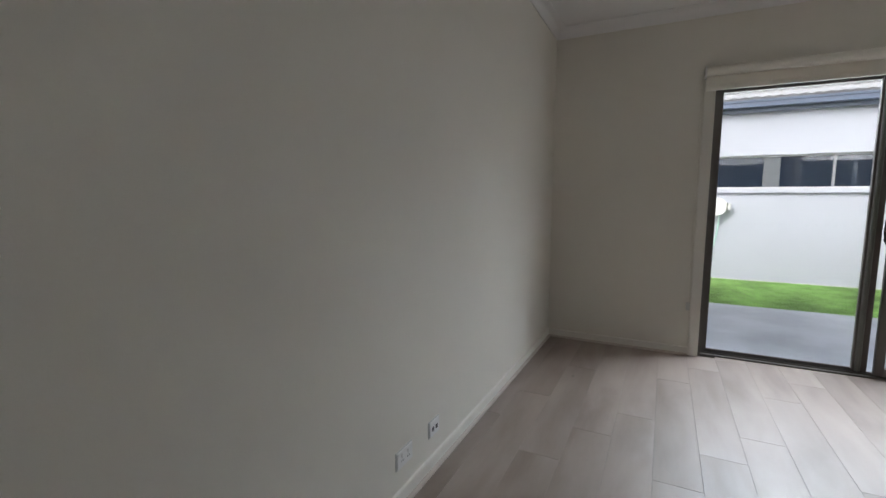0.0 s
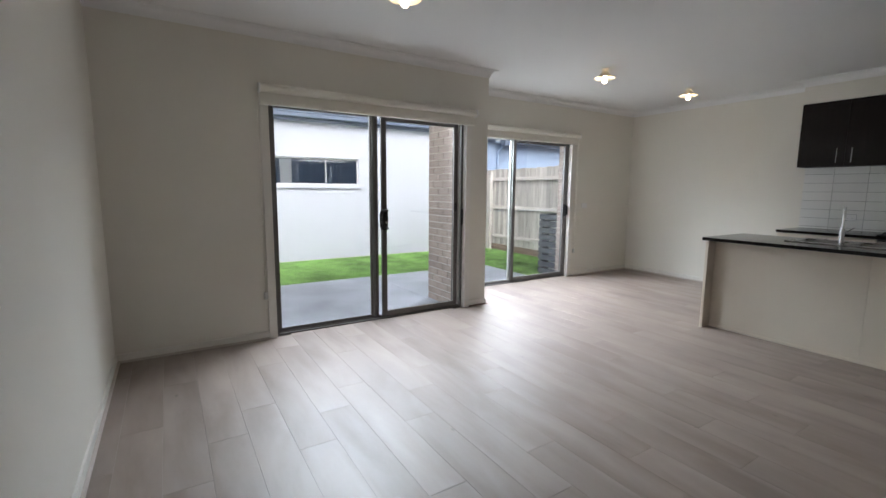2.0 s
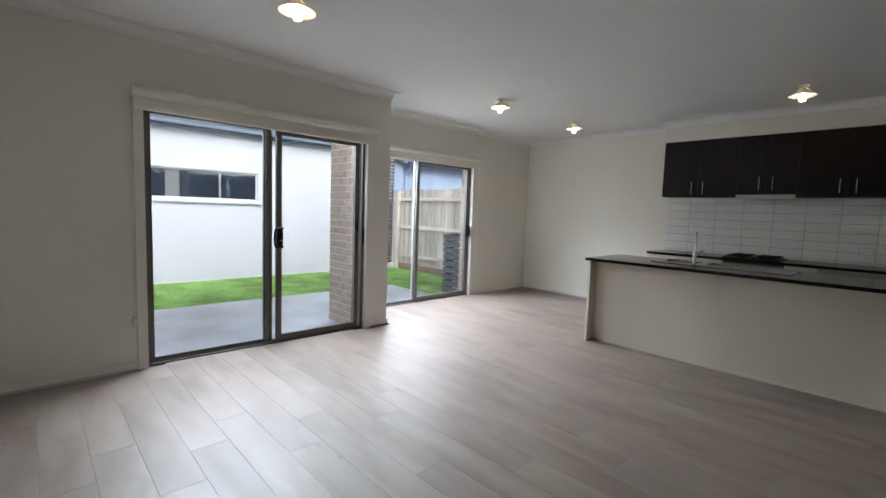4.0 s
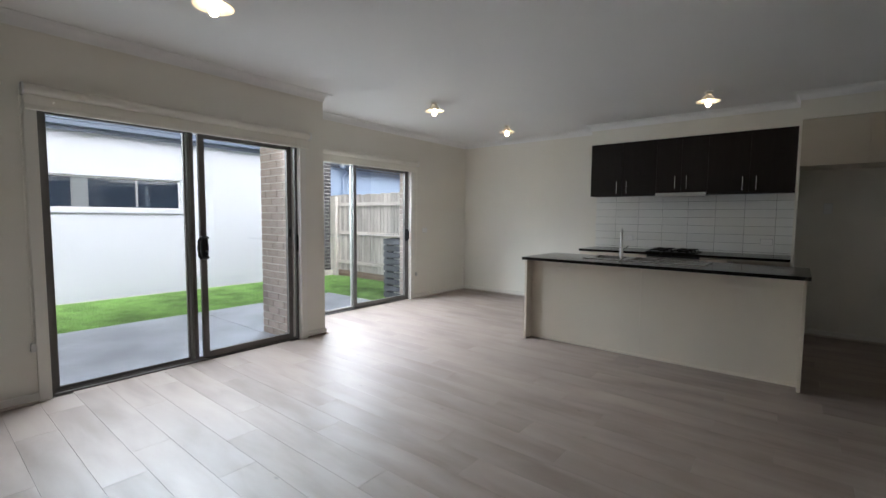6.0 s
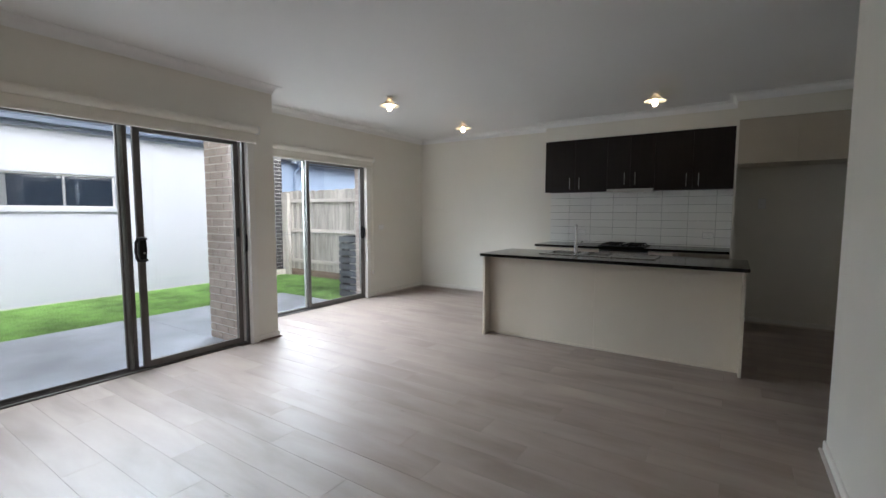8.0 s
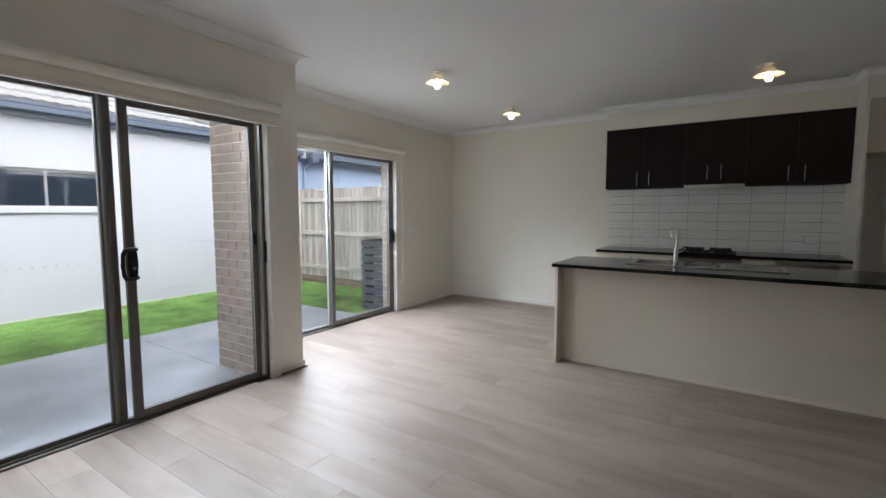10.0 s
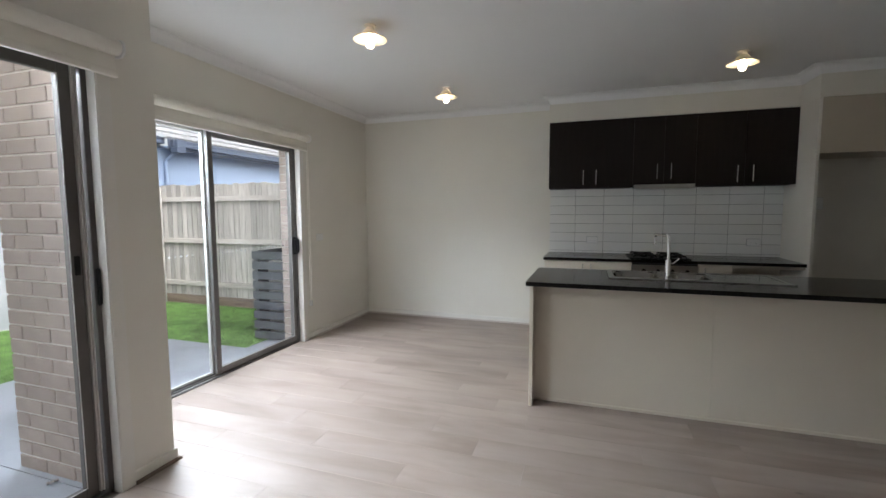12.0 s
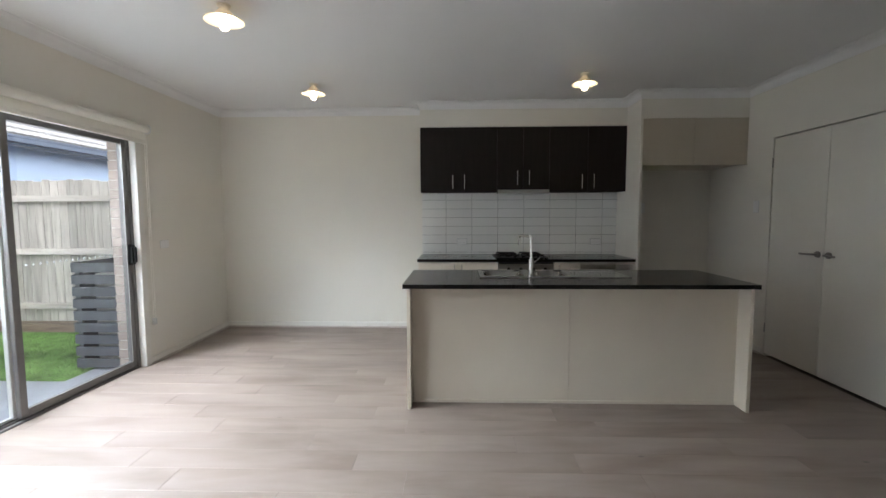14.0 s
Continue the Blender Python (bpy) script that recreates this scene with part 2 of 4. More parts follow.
def lathe(bm, prof, x=0, y=0, z=0, seg=32, closed=False):
    """Turns a profile of (radius, height) round the vertical."""
    rings = []
    for r, h in prof:
        if r < 1e-5:
            rings.append([bm.verts.new((x, y, z + h))])
        else:
            rings.append([bm.verts.new((x + r * math.cos(2 * math.pi * i / seg), y + r * math.sin(2 * math.pi * i / seg), z + h)) for i in range(seg)])
    for a, b in zip(rings, rings[1:]):
        for i in range(seg):
            j = (i + 1) % seg
            if len(a) == 1 and len(b) > 1:
                bm.faces.new((a[0], b[i], b[j]))
            elif len(b) == 1 and len(a) > 1:
                bm.faces.new((a[i], a[j], b[0]))
            elif len(a) > 1:
                bm.faces.new((a[i], a[j], b[j], b[i]))


def tube(bm, pts, r, seg=12):
    """A round bar along points."""
    pts = [Vector(p) for p in pts]
    rings = []
    for i, p in enumerate(pts):
        d = (pts[min(i + 1, len(pts) - 1)] - pts[max(i - 1, 0)]).normalized()
        q = d.to_track_quat("Z", "Y")
        rings.append([bm.verts.new(p + q @ Vector((r * math.cos(2 * math.pi * k / seg), r * math.sin(2 * math.pi * k / seg), 0))) for k in range(seg)])
    for a, b in zip(rings, rings[1:]):
        for i in range(seg):
            j = (i + 1) % seg
            bm.faces.new((a[i], a[j], b[j], b[i]))
    bm.faces.new(rings[0][::-1])
    bm.faces.new(rings[-1])


def prism(bm, poly, axis, a, b):
    """A polygon of two coordinates drawn out along an axis from a to b."""
    def at(p, v):
        return {"x": (v, p[0], p[1]), "y": (p[0], v, p[1]), "z": (p[0], p[1], v)}[axis]
    A = [bm.verts.new(at(p, a)) for p in poly]
    B = [bm.verts.new(at(p, b)) for p in poly]
    bm.faces.new(A)
    bm.faces.new(B[::-1])
    for i in range(len(poly)):
        j = (i + 1) % len(poly)
        bm.faces.new((A[j], A[i], B[i], B[j]))


def part(name, bm, material, parent=None, label="", smooth=False, kind=""):
    bmesh.ops.recalc_face_normals(bm, faces=bm.faces)
    me = bpy.data.meshes.new(name)
    bm.to_mesh(me)
    bm.free()
    me.materials.append(material)
    if smooth:
        me.shade_smooth()
        me.set_sharp_from_angle(angle=radians(35))
    ob = new(name, me)
    if parent:
        ob.parent = parent
        # parts are modelled in world places; the parent stands at its own base
        top, off = parent, Vector((0, 0, 0))
        while top:
            off += top.location
            top = top.parent
        for v in me.vertices:
            v.co -= off
    return tagged(ob, label, kind=kind)


def thing(name, x, y, z, label, category, group="", kind=""):
    ob = new(name)
    ob.empty_display_size = 0.1
    ob.location = (x, y, z)
    return tagged(ob, label, category, group, kind)


def bpart(name, dims, material, parent=None, label="", bev=0.0, kind=""):
    bm = bmesh.new()
    box(bm, *dims, bev)
    return part(name, bm, material, parent, label, kind=kind)


def structure(name, boxes, material, label="", category=""):
    bm = bmesh.new()
    for b in boxes:
        box(bm, *b)
    ob = part(name, bm, material)
    return tagged(ob, label, category, kind="structure")


def shared(name, me, parent, place):
    ob = new(name, me)
    ob.parent, ob.location = parent, Vector(place)
    return ob


# ---- the room ----
WX, EX = -0.722, 6.415      # west and east walls
N1, N2 = 4.68, 5.385        # the north wall and its recessed stretch
NIBX = 2.80
SY = -0.468                 # south wall of the kitchen
SWY, SWX = 0.12, 3.036      # the nearer wall to the south and its end
CH = 2.64
HX, HY = 3.925, -3.4         # passage beside the flush doors: its east wall and its end
D1A, D1B = 0.455, 2.50      # first sliding door
D2A, D2B = 2.86, 4.95       # second sliding door
DH = 2.10
GZ = -0.10                  # patio level

structure("wall_west", [(WX - 0.2, WX, -0.7, N1 + 0.25, -0.1, CH + 0.06)], WALL, "plain off-white painted plaster wall beside the oak floor")
structure("wall_north", [(WX, D1A, N1, N1 + 0.14, -0.1, CH + 0.06), (D1B, NIBX, N1, N1 + 0.14, -0.1, CH + 0.06), (D1A, D1B, N1, N1 + 0.14, DH, CH + 0.06)], WALL, "off-white painted plaster wall round a sliding door")
structure("wall_nib", [(NIBX - 0.12, NIBX, N1 + 0.14, N2 + 0.14, -0.1, CH + 0.06)], WALL, "short off-white return wall between the two sliding doors")
structure("wall_north_recess", [(NIBX, D2A, N2, N2 + 0.14, -0.1, CH + 0.06), (D2B, EX, N2, N2 + 0.14, -0.1, CH + 0.06), (D2A, D2B, N2, N2 + 0.14, DH, CH + 0.06)], WALL, "off-white painted plaster wall round the second sliding door")
structure("wall_east", [(EX, EX + 0.2, -0.7, N2 + 0.25, -0.1, CH + 0.06)], WALL, "plain off-white painted wall behind the kitchen")
structure("wall_hall", [(WX, SWX, SWY - 0.1, SWY, -0.1, CH + 0.06), (SWX - 0.1, SWX, HY, SWY - 0.1, -0.1, CH + 0.06)], WALL, "off-white painted wall turning into a passage")
structure("wall_passage", [(HX, HX + 0.1, HY, SY - 0.14, -0.1, CH + 0.06), (SWX - 0.1, HX + 0.1, HY - 0.1, HY, -0.1, CH + 0.06)], WALL, "off-white painted wall of a dim passage")
structure("ceiling", [(WX - 0.1, EX + 0.1, SY - 0.1, N1 + 0.1, CH, CH + 0.06), (NIBX - 0.1, EX + 0.1, N1 + 0.1, N2 + 0.1, CH, CH + 0.06), (SWX - 0.1, HX + 0.1, HY - 0.1, SY - 0.1, CH, CH + 0.06)], CEIL, "flat white painted plasterboard ceiling")
structure("roof_slab", [(SWX - 0.6, HX + 0.6, HY - 0.4, -0.9, CH + 0.12, CH + 0.2), (WX - 0.5, EX + 0.5, -0.9, 5.1, CH + 0.12, CH + 0.2), (2.45, EX + 0.5, 5.1, 5.75, CH + 0.12, CH + 0.2)], GUTTER, "plain dark roof sheet above the ceiling")

DDA, DDB, DDH = 4.135, 5.405, 2.095
structure("wall_south", [(HX, DDA, SY - 0.14, SY, -0.1, CH + 0.06), (DDB, EX, SY - 0.14, SY, -0.1, CH + 0.06), (DDA, DDB, SY - 0.14, SY, DDH, CH + 0.06)], WALL, "off-white painted wall round a pair of flush doors")
# added dark sheet close behind the leaves: shade of the door gaps
structure("door_gap_backing", [(DDA - 0.095, DDB + 0.1, SY - 0.20, SY - 0.141, -0.1, CH)], DARKIN, "unseen dark backing that darkens the gaps round the doors")

FLOOR = structure("floor", [(WX - 0.1, NIBX - 0.06, SY - 0.1, N1 + 0.1, -0.12, -0.009), (NIBX - 0.06, EX + 0.1, SY - 0.1, N2 + 0.1, -0.12, -0.009), (SWX - 0.1, HX + 0.1, HY - 0.1, SY - 0.1, -0.12, -0.009), (D1A, D1B, N1 + 0.1, N1 + 0.2, -0.12, -0.021), (D2A, D2B, N2 + 0.1, N2 + 0.17, -0.12, -0.021)], SUB, "washed greige oak plank floor with faint dark joints")


def sweep(bm, path, profile, closed=False):
    """A profile of (distance from the wall, height) along wall corners, the room on the left, mitred."""
    n = len(path)
    P = [Vector(p) for p in path]
    rings = []
    for i, p in enumerate(P):
        d0 = (p - P[i - 1]).normalized() if (closed or i > 0) else (P[1] - P[0]).normalized()
        d1 = (P[(i + 1) % n] - p).normalized() if (closed or i < n - 1) else d0
        n0, n1 = Vector((-d0.y, d0.x)), Vector((-d1.y, d1.x))
        m = n0 + n1
        m = m / max(m.dot(n0), 1e-6)
        rings.append([bm.verts.new((p.x + m.x * d, p.y + m.y * d, h)) for d, h in profile])
    k = len(profile)
    for i in range(n if closed else n - 1):
        a, b = rings[i], rings[(i + 1) % n]
        for j in range(k):
            bm.faces.new((a[j], a[(j + 1) % k], b[(j + 1) % k], b[j]))
    if not closed:
        bm.faces.new(rings[0])
        bm.faces.new(rings[-1][::-1])


BX = 6.14                   # front of the wall cabinets and their bulkhead
FX = 5.775                  # front of the refrigerator cabinets
NY0, NY1 = 0.600, 0.625     # side panel between the kitchen run and the refrigerator space
CY0, CY1 = 0.605, 2.942
R = 0.078
cove = [(0.0, CH - R), (0.006, CH - R)] + [(0.008 + (R - 0.008) * (1 - math.cos(k / 6 * math.pi / 2)), CH - R + 0.006 + (R - 0.012) * math.sin(k / 6 * math.pi / 2)) for k in range(7)] + [(R, CH - 0.001), (0.0, CH - 0.001)]
bm = bmesh.new()
sweep(bm, [(WX, SWY), (SWX, SWY), (SWX, HY), (HX, HY), (HX, SY), (FX, SY), (FX, NY1), (BX, NY1), (BX, CY1), (EX, CY1), (EX, N2), (NIBX, N2), (NIBX, N1), (WX, N1)], cove, True)
tagged(part("cornice", bm, CEIL, smooth=True), "white coved plaster cornice along the ceiling", kind="structure")
structure("bulkhead", [(BX, EX, NY1, CY1, 2.367, CH), (FX, EX, SY, NY1, 2.367, CH)], WALL, "off-white painted bulkhead above the kitchen cupboards")


AW = 0.066                  # architrave width
skirt = [(0, 0.004), (0.012, 0.004), (0.012, 0.060), (0.009, 0.065), (0, 0.066)]
bead = [(0.0125, 0.0), (0.028, 0.0), (0.0275, 0.005), (0.024, 0.011), (0.018, 0.0145), (0.0125, 0.015)]
for path in ([(D1A - AW, N1), (WX, N1), (WX, SWY), (SWX, SWY), (SWX, HY), (HX, HY), (HX, SY), (DDA - 0.012, SY)], [(DDB + 0.012, SY), (EX, SY), (EX, NY0)], [(EX, 2.96), (EX, N2), (D2B + AW, N2)], [(D2A, N2), (NIBX, N2), (NIBX, N1), (D1B + AW, N1)]):
    bm = bmesh.new()
    sweep(bm, path, skirt)
    tagged(part("baseboard", bm, TRIM), "low cream painted skirting board", kind="structure")
    bm = bmesh.new()
    sweep(bm, path, bead) if path[0][0] != D2A else sweep(bm, path[1:], bead)
    tagged(part("floor_bead", bm, BEAD if path[0][0] != D2A else BROWN), "narrow greige quarter-round bead where floor meets skirting", kind="structure")


# ---- sliding doors ----


def architrave(x0, x1, y, sides="lr"):
    bm = bmesh.new()
    if "l" in sides:
        box(bm, x0 - AW, x0, y - 0.018, y, 0, DH + AW, 0.003)
    if "r" in sides:
        box(bm, x1, x1 + AW, y - 0.018, y, 0, DH + AW, 0.003)
    box(bm, x0 + 0.001, x1 - 0.001, y - 0.018, y, DH, DH + AW, 0.003)
    tagged(part("architrave", bm, TRIM), "cream painted architrave round the sliding door", kind="structure")


def dots(door, x0, x1, y, z=1.048, step=0.052):
    me = None
    n = int((x1 - x0 - 0.1) / step)
    for i in range(n):
        x = x0 + 0.07 + i * step
        if me is None:
            bm = bmesh.new()
            bmesh.ops.create_circle(bm, cap_ends=True, radius=0.0072, segments=12, matrix=Matrix.Rotation(radians(90), 4, "X"))
            ob = part("safety_dot", bm, DOTM, None, "small frosted white safety dot")
            me = ob.data
            ob.parent, ob.location = door, Vector((x, y, z)) - door.location
        else:
            tagged(shared("safety_dot", me, door, Vector((x, y, z)) - door.location), "small frosted white safety dot")


DOTM = bpy.data.materials.new("frosted_dot")
DOTM.use_nodes = True
_dt = DOTM.node_tree.nodes.new("ShaderNodeBsdfTranslucent")
_dt.inputs["Color"].default_value = (0.36, 0.37, 0.38, 1)
DOTM.node_tree.links.new(_dt.outputs[0], DOTM.node_tree.nodes["Material Output"].inputs["Surface"])


def slider(name, x0, x1, yf, mid, gap, label, stile=None, sw=0.065, FR=None):
    FR = FR or FRAME
    """Two-track sliding door: a fixed pane to the west, the sliding sash to the east. yf: the frame's inner face."""
    d = thing(name, x0, yf, 0, label, "sliding door", kind="structure")
    y1 = yf + 0.10
    fr = bmesh.new()
    box(fr, x0, x0 + 0.028, yf, y1, 0.0, DH, 0.002)
    box(fr, x1 - 0.028, x1, yf, y1, 0.0, DH, 0.002)
    box(fr, x0 + 0.028, x1 - 0.028, yf, y1, DH - 0.045, DH, 0.002)
    part("door_frame", fr, FR, d)
    sl = bmesh.new()
    box(sl, x0 + 0.028, x1 - 0.028, yf, y1 + 0.03, -0.02, 0.012, 0.002)
    box(sl, x0 + 0.028, x1 - 0.028, yf + 0.028, yf + 0.034, 0.012, 0.024)
    box(sl, x0 + 0.028, x1 - 0.028, yf + 0.066, yf + 0.072, 0.012, 0.024)
    part("door_sill", sl, FR, d, "bronze-grey aluminium sill track")
    ya, yb = yf + 0.012, yf + 0.046      # inner track: the sliding sash
    yc, yd = yf + 0.054, yf + 0.088      # outer track: the fixed pane
    z0, z1 = 0.026, DH - 0.047
    f = bmesh.new()
    box(f, mid - sw, mid, yc, yd, z0, z1, 0.003)
    box(f, x0 + 0.028, x0 + 0.066, yc, yd, z0, z1, 0.003)
    box(f, x0 + 0.066, mid - sw, yc + 0.005, yd - 0.005, z1 - 0.022, z1, 0.002)
    box(f, x0 + 0.066, mid - sw, yc + 0.005, yd - 0.005, z0, z0 + 0.018, 0.002)
    part("fixed_stile", f, stile or FR, d)
    g = bmesh.new()
    box(g, x0 + 0.045, mid - 0.06, yc + 0.014, yc + 0.019, z0 + 0.01, z1 - 0.01)
    p = part("fixed_pane", g, GLASS, d)
    p.visible_shadow = False
    s = bmesh.new()
    sx0, sx1 = mid + gap, x1 - 0.03 - (0.035 if gap > 0 else 0)
    box(s, sx0, sx0 + 0.052, ya, yb, z0, z1, 0.003)
    box(s, sx1 - 0.055, sx1, ya, yb, z0, z1, 0.003)
    box(s, sx0 + 0.052, sx1 - 0.055, ya, yb, z0, z0 + 0.050, 0.003)
    box(s, sx0 + 0.052, sx1 - 0.055, ya, yb, z1 - 0.05, z1, 0.003)
    part("sliding_sash", s, FR, d)
    g = bmesh.new()
    box(g, sx0 + 0.048, sx1 - 0.05, ya + 0.014, ya + 0.019, z0 + 0.045, z1 - 0.045)
    p = part("sliding_pane", g, GLASS, d)
    p.visible_shadow = False
    # thin pale strips: the highlight along the pane's edge, built as shape
    lip = bmesh.new()
    box(lip, sx1 - 0.0535, sx1 - 0.050, ya - 0.002, ya + 0.001, z0 + 0.05, z1 - 0.05)
    box(lip, sx0 + 0.052, sx1 - 0.055, ya - 0.002, ya + 0.001, z0 + 0.050, z0 + 0.054)
    part("glazing_highlight", lip, FRAMEL, d, "pale strip standing in for the highlight along the pane edge")
    dots(d, x0 + 0.05, mid - 0.07, yc + 0.012)
    if gap < 0:
        dots(d, sx0 + 0.05, sx1 - 0.05, ya + 0.012)
    return d, sx0, sx1, ya


def pull(parent, x, y, z, h=0.195, deep=True):
    """Black D-shaped pull with its lock plate."""
    hd = new("door_handle")
    hd.parent, hd.location = parent, Vector((x, y, z)) - parent.location
    tagged(hd, "black plastic pull handle with a lock")
    if not deep:
        bm = bmesh.new()
        box(bm, x - 0.026, x + 0.024, y - 0.016, y, z - h / 2, z + h / 2, 0.006)
        part("handle_plate", bm, BLACK, hd)
        bm = bmesh.new()
        box(bm, x - 0.030, x + 0.026, y - 0.062, y - 0.016, z - h / 2 + 0.006, z + h / 2 - 0.006, 0.017)
        part("handle_grip", bm, BLACK, hd)
        return
    bm = bmesh.new()
    zz = [-0.5, -0.46, -0.3, 0, 0.3, 0.46, 0.5]
    bulge = [0.018, 0.024, 0.032, 0.036, 0.032, 0.024, 0.018]
    rows = []
    for k, w in zip(zz, bulge):
        zk = z + k * h
        rows.append([bm.verts.new(q) for q in ((x - w * 0.8, y, zk), (x - w * 0.72, y - 0.020, zk), (x + w * 0.86, y - 0.024, zk), (x + w, y, zk))])
    for ra, rb in zip(rows, rows[1:]):
        for i in range(4):
            j = (i + 1) % 4
            bm.faces.new((ra[i], ra[j], rb[j], rb[i]))
    bm.faces.new(rows[0])
    bm.faces.new(rows[-1])
    bmesh.ops.recalc_face_normals(bm, faces=bm.faces)
    part("handle_plate", bm, BLACK, hd, smooth=True)
    bm = bmesh.new()
    out, lift = 0.062, 0.052
    pts = [(x + 0.028, y - 0.018, z - h / 2 + 0.008), (x - out * 0.35, y - lift * 0.8, z - h / 2 + 0.004), (x - out * 0.8, y - lift, z - h / 2 + 0.010), (x - out, y - lift, z - h / 2 + 0.034), (x - out * 1.06, y - lift, z), (x - out, y - lift, z + h / 2 - 0.034), (x - out * 0.8, y - lift, z + h / 2 - 0.010), (x - out * 0.35, y - lift * 0.8, z + h / 2 - 0.004), (x + 0.028, y - 0.018, z + h / 2 - 0.008)]
    tube(bm, pts, 0.0125, 12)
    part("handle_grip", bm, BLACK, hd, smooth=True)
    bm = bmesh.new()
    tube(bm, [(x + 0.006, y - 0.030, z - 0.028), (x + 0.006, y - 0.012, z - 0.028)], 0.009, 12)
    part("lock_barrel", bm, CHROME, hd, "small chrome lock barrel", smooth=True)


F1, F2 = N1 + 0.04, N2 + 0.04
architrave(D1A, D1B, N1)
architrave(D2A, D2B, N2, "r")
structure("reveal", [(D1A, D1A + 0.004, N1 - 0.016, F1, 0, DH), (D1B - 0.004, D1B, N1 - 0.016, F1, 0, DH), (D2B - 0.004, D2B, N2 - 0.016, F2, 0, DH), (D2A, D2A + 0.004, N2 - 0.016, F2, 0, DH), (D1A + 0.004, D1B - 0.004, N1 - 0.016, F1, DH - 0.004, DH), (D2A + 0.004, D2B - 0.004, N2 - 0.016, F2, DH - 0.004, DH)], TRIM, "cream painted door reveal")
d1, s0, s1, ya = slider("door_1", D1A, D1B, F1, 1.497, 0.025, "bronze-grey aluminium sliding glass door with a half-open screen stile", None, 0.082)
bm = bmesh.new()
box(bm, s1 + 0.003, s1 + 0.009, F1 + 0.004, F1 + 0.030, 0.03, DH - 0.05, 0.001)
box(bm, s1 + 0.009, s1 + 0.016, F1 + 0.014, F1 + 0.030, 0.03, DH - 0.05)
box(bm, s1 + 0.016, s1 + 0.022, F1 + 0.004, F1 + 0.030, 0.03, DH - 0.05, 0.001)
part("weather_strip", bm, FRAMEL, d1, "pale ribbed metal strip beside the jamb")
bm = bmesh.new()
tube(bm, [(1.497 - 0.052, F1 + 0.058, 0.027), (1.497 - 0.052, F1 + 0.058, DH - 0.048)], 0.018, 16)
part("stile_cover", bm, STILE, d1, "rounded interlock cover, outdoor reflection coloured in as green-grey", smooth=True)
pull(d1, s0 + 0.026, ya, 1.03)
bm = bmesh.new()
box(bm, D1B - 0.026, D1B - 0.006, F1 - 0.018, F1, 0.945, 1.125, 0.005)
part("lock_keeper", bm, BLACK, d1, "black lock keeper on the jamb")
bm = bmesh.new()
box(bm, s1 - 0.038, s1 - 0.014, ya - 0.006, ya, 1.10, 1.19, 0.002)
part("latch_plate", bm, BLACK, d1, "small black latch plate")
d2, t0, t1, ya2 = slider("door_2", D2A, D2B, F2, 3.90, -0.052, "closed bronze-grey aluminium sliding glass door with a black handle", PALEFR, 0.065, FRAME2)
pull(d2, t1 - 0.020, ya2, 1.035, 0.185, False)


def roller_blind(x0, x1, y, ztop, label, chain, side):
    b = thing("roller_blind", (x0 + x1) / 2, y, ztop - 0.15, label, "roller blind", "blinds over the sliding doors")
    bm = bmesh.new()
    tube(bm, [(x0 + 0.012, y - 0.050, ztop - 0.036), (x1 - 0.012, y - 0.050, ztop - 0.036)], 0.034, 24)
    part("roller", bm, BLIND, b, smooth=True)
    bm = bmesh.new()
    box(bm, x0 + 0.014, x1 - 0.014, y - 0.034, y - 0.030, ztop - 0.145, ztop - 0.04)
    part("fabric", bm, BLIND, b)
    bm = bmesh.new()
    prism(bm, [(y - 0.046, ztop - 0.168), (y - 0.026, ztop - 0.168), (y - 0.022, ztop - 0.160), (y - 0.024, ztop - 0.134), (y - 0.040, ztop - 0.134), (y - 0.048, ztop - 0.160)], "x", x0 + 0.014, x1 - 0.014)
    part("bottom_rail", bm, BLIND, b, smooth=True)
    for xx in (x0, x1 - 0.01):
        bm = bmesh.new()
        prism(bm, [(y, ztop - 0.078), (y - 0.065, ztop - 0.078), (y - 0.088, ztop - 0.055), (y - 0.088, ztop - 0.015), (y - 0.07, ztop + 0.002), (y, ztop + 0.002)], "x", xx, xx + 0.010)
        part("bracket", bm, WHITEP, b)
    if chain:
        bm = bmesh.new()
        xx = chain
        for dy in (-0.012, -0.03):
            tube(bm, [(xx, y + dy, ztop - 0.05), (xx, y + dy, 0.42)], 0.0022, 6)
        part("chain", bm, BLIND, b)
        bm = bmesh.new()
        box(bm, xx - 0.014, xx + 0.014, y - 0.036, y - 0.001, 0.37, 0.43, 0.004)
        part("chain_tensioner", bm, GREYPL, b, "grey plastic chain tensioner")


roller_blind(D1A - 0.075, D1B + 0.085, N1 - 0.018, 2.19, "cream rolled-up blind above the first sliding door", D1A - 0.085, -1)
roller_blind(D2A - 0.03, D2B + 0.09, N2 - 0.018, 2.19, "cream rolled-up blind above the second sliding door", D2B + 0.10, 1)

# ---- double doors ----


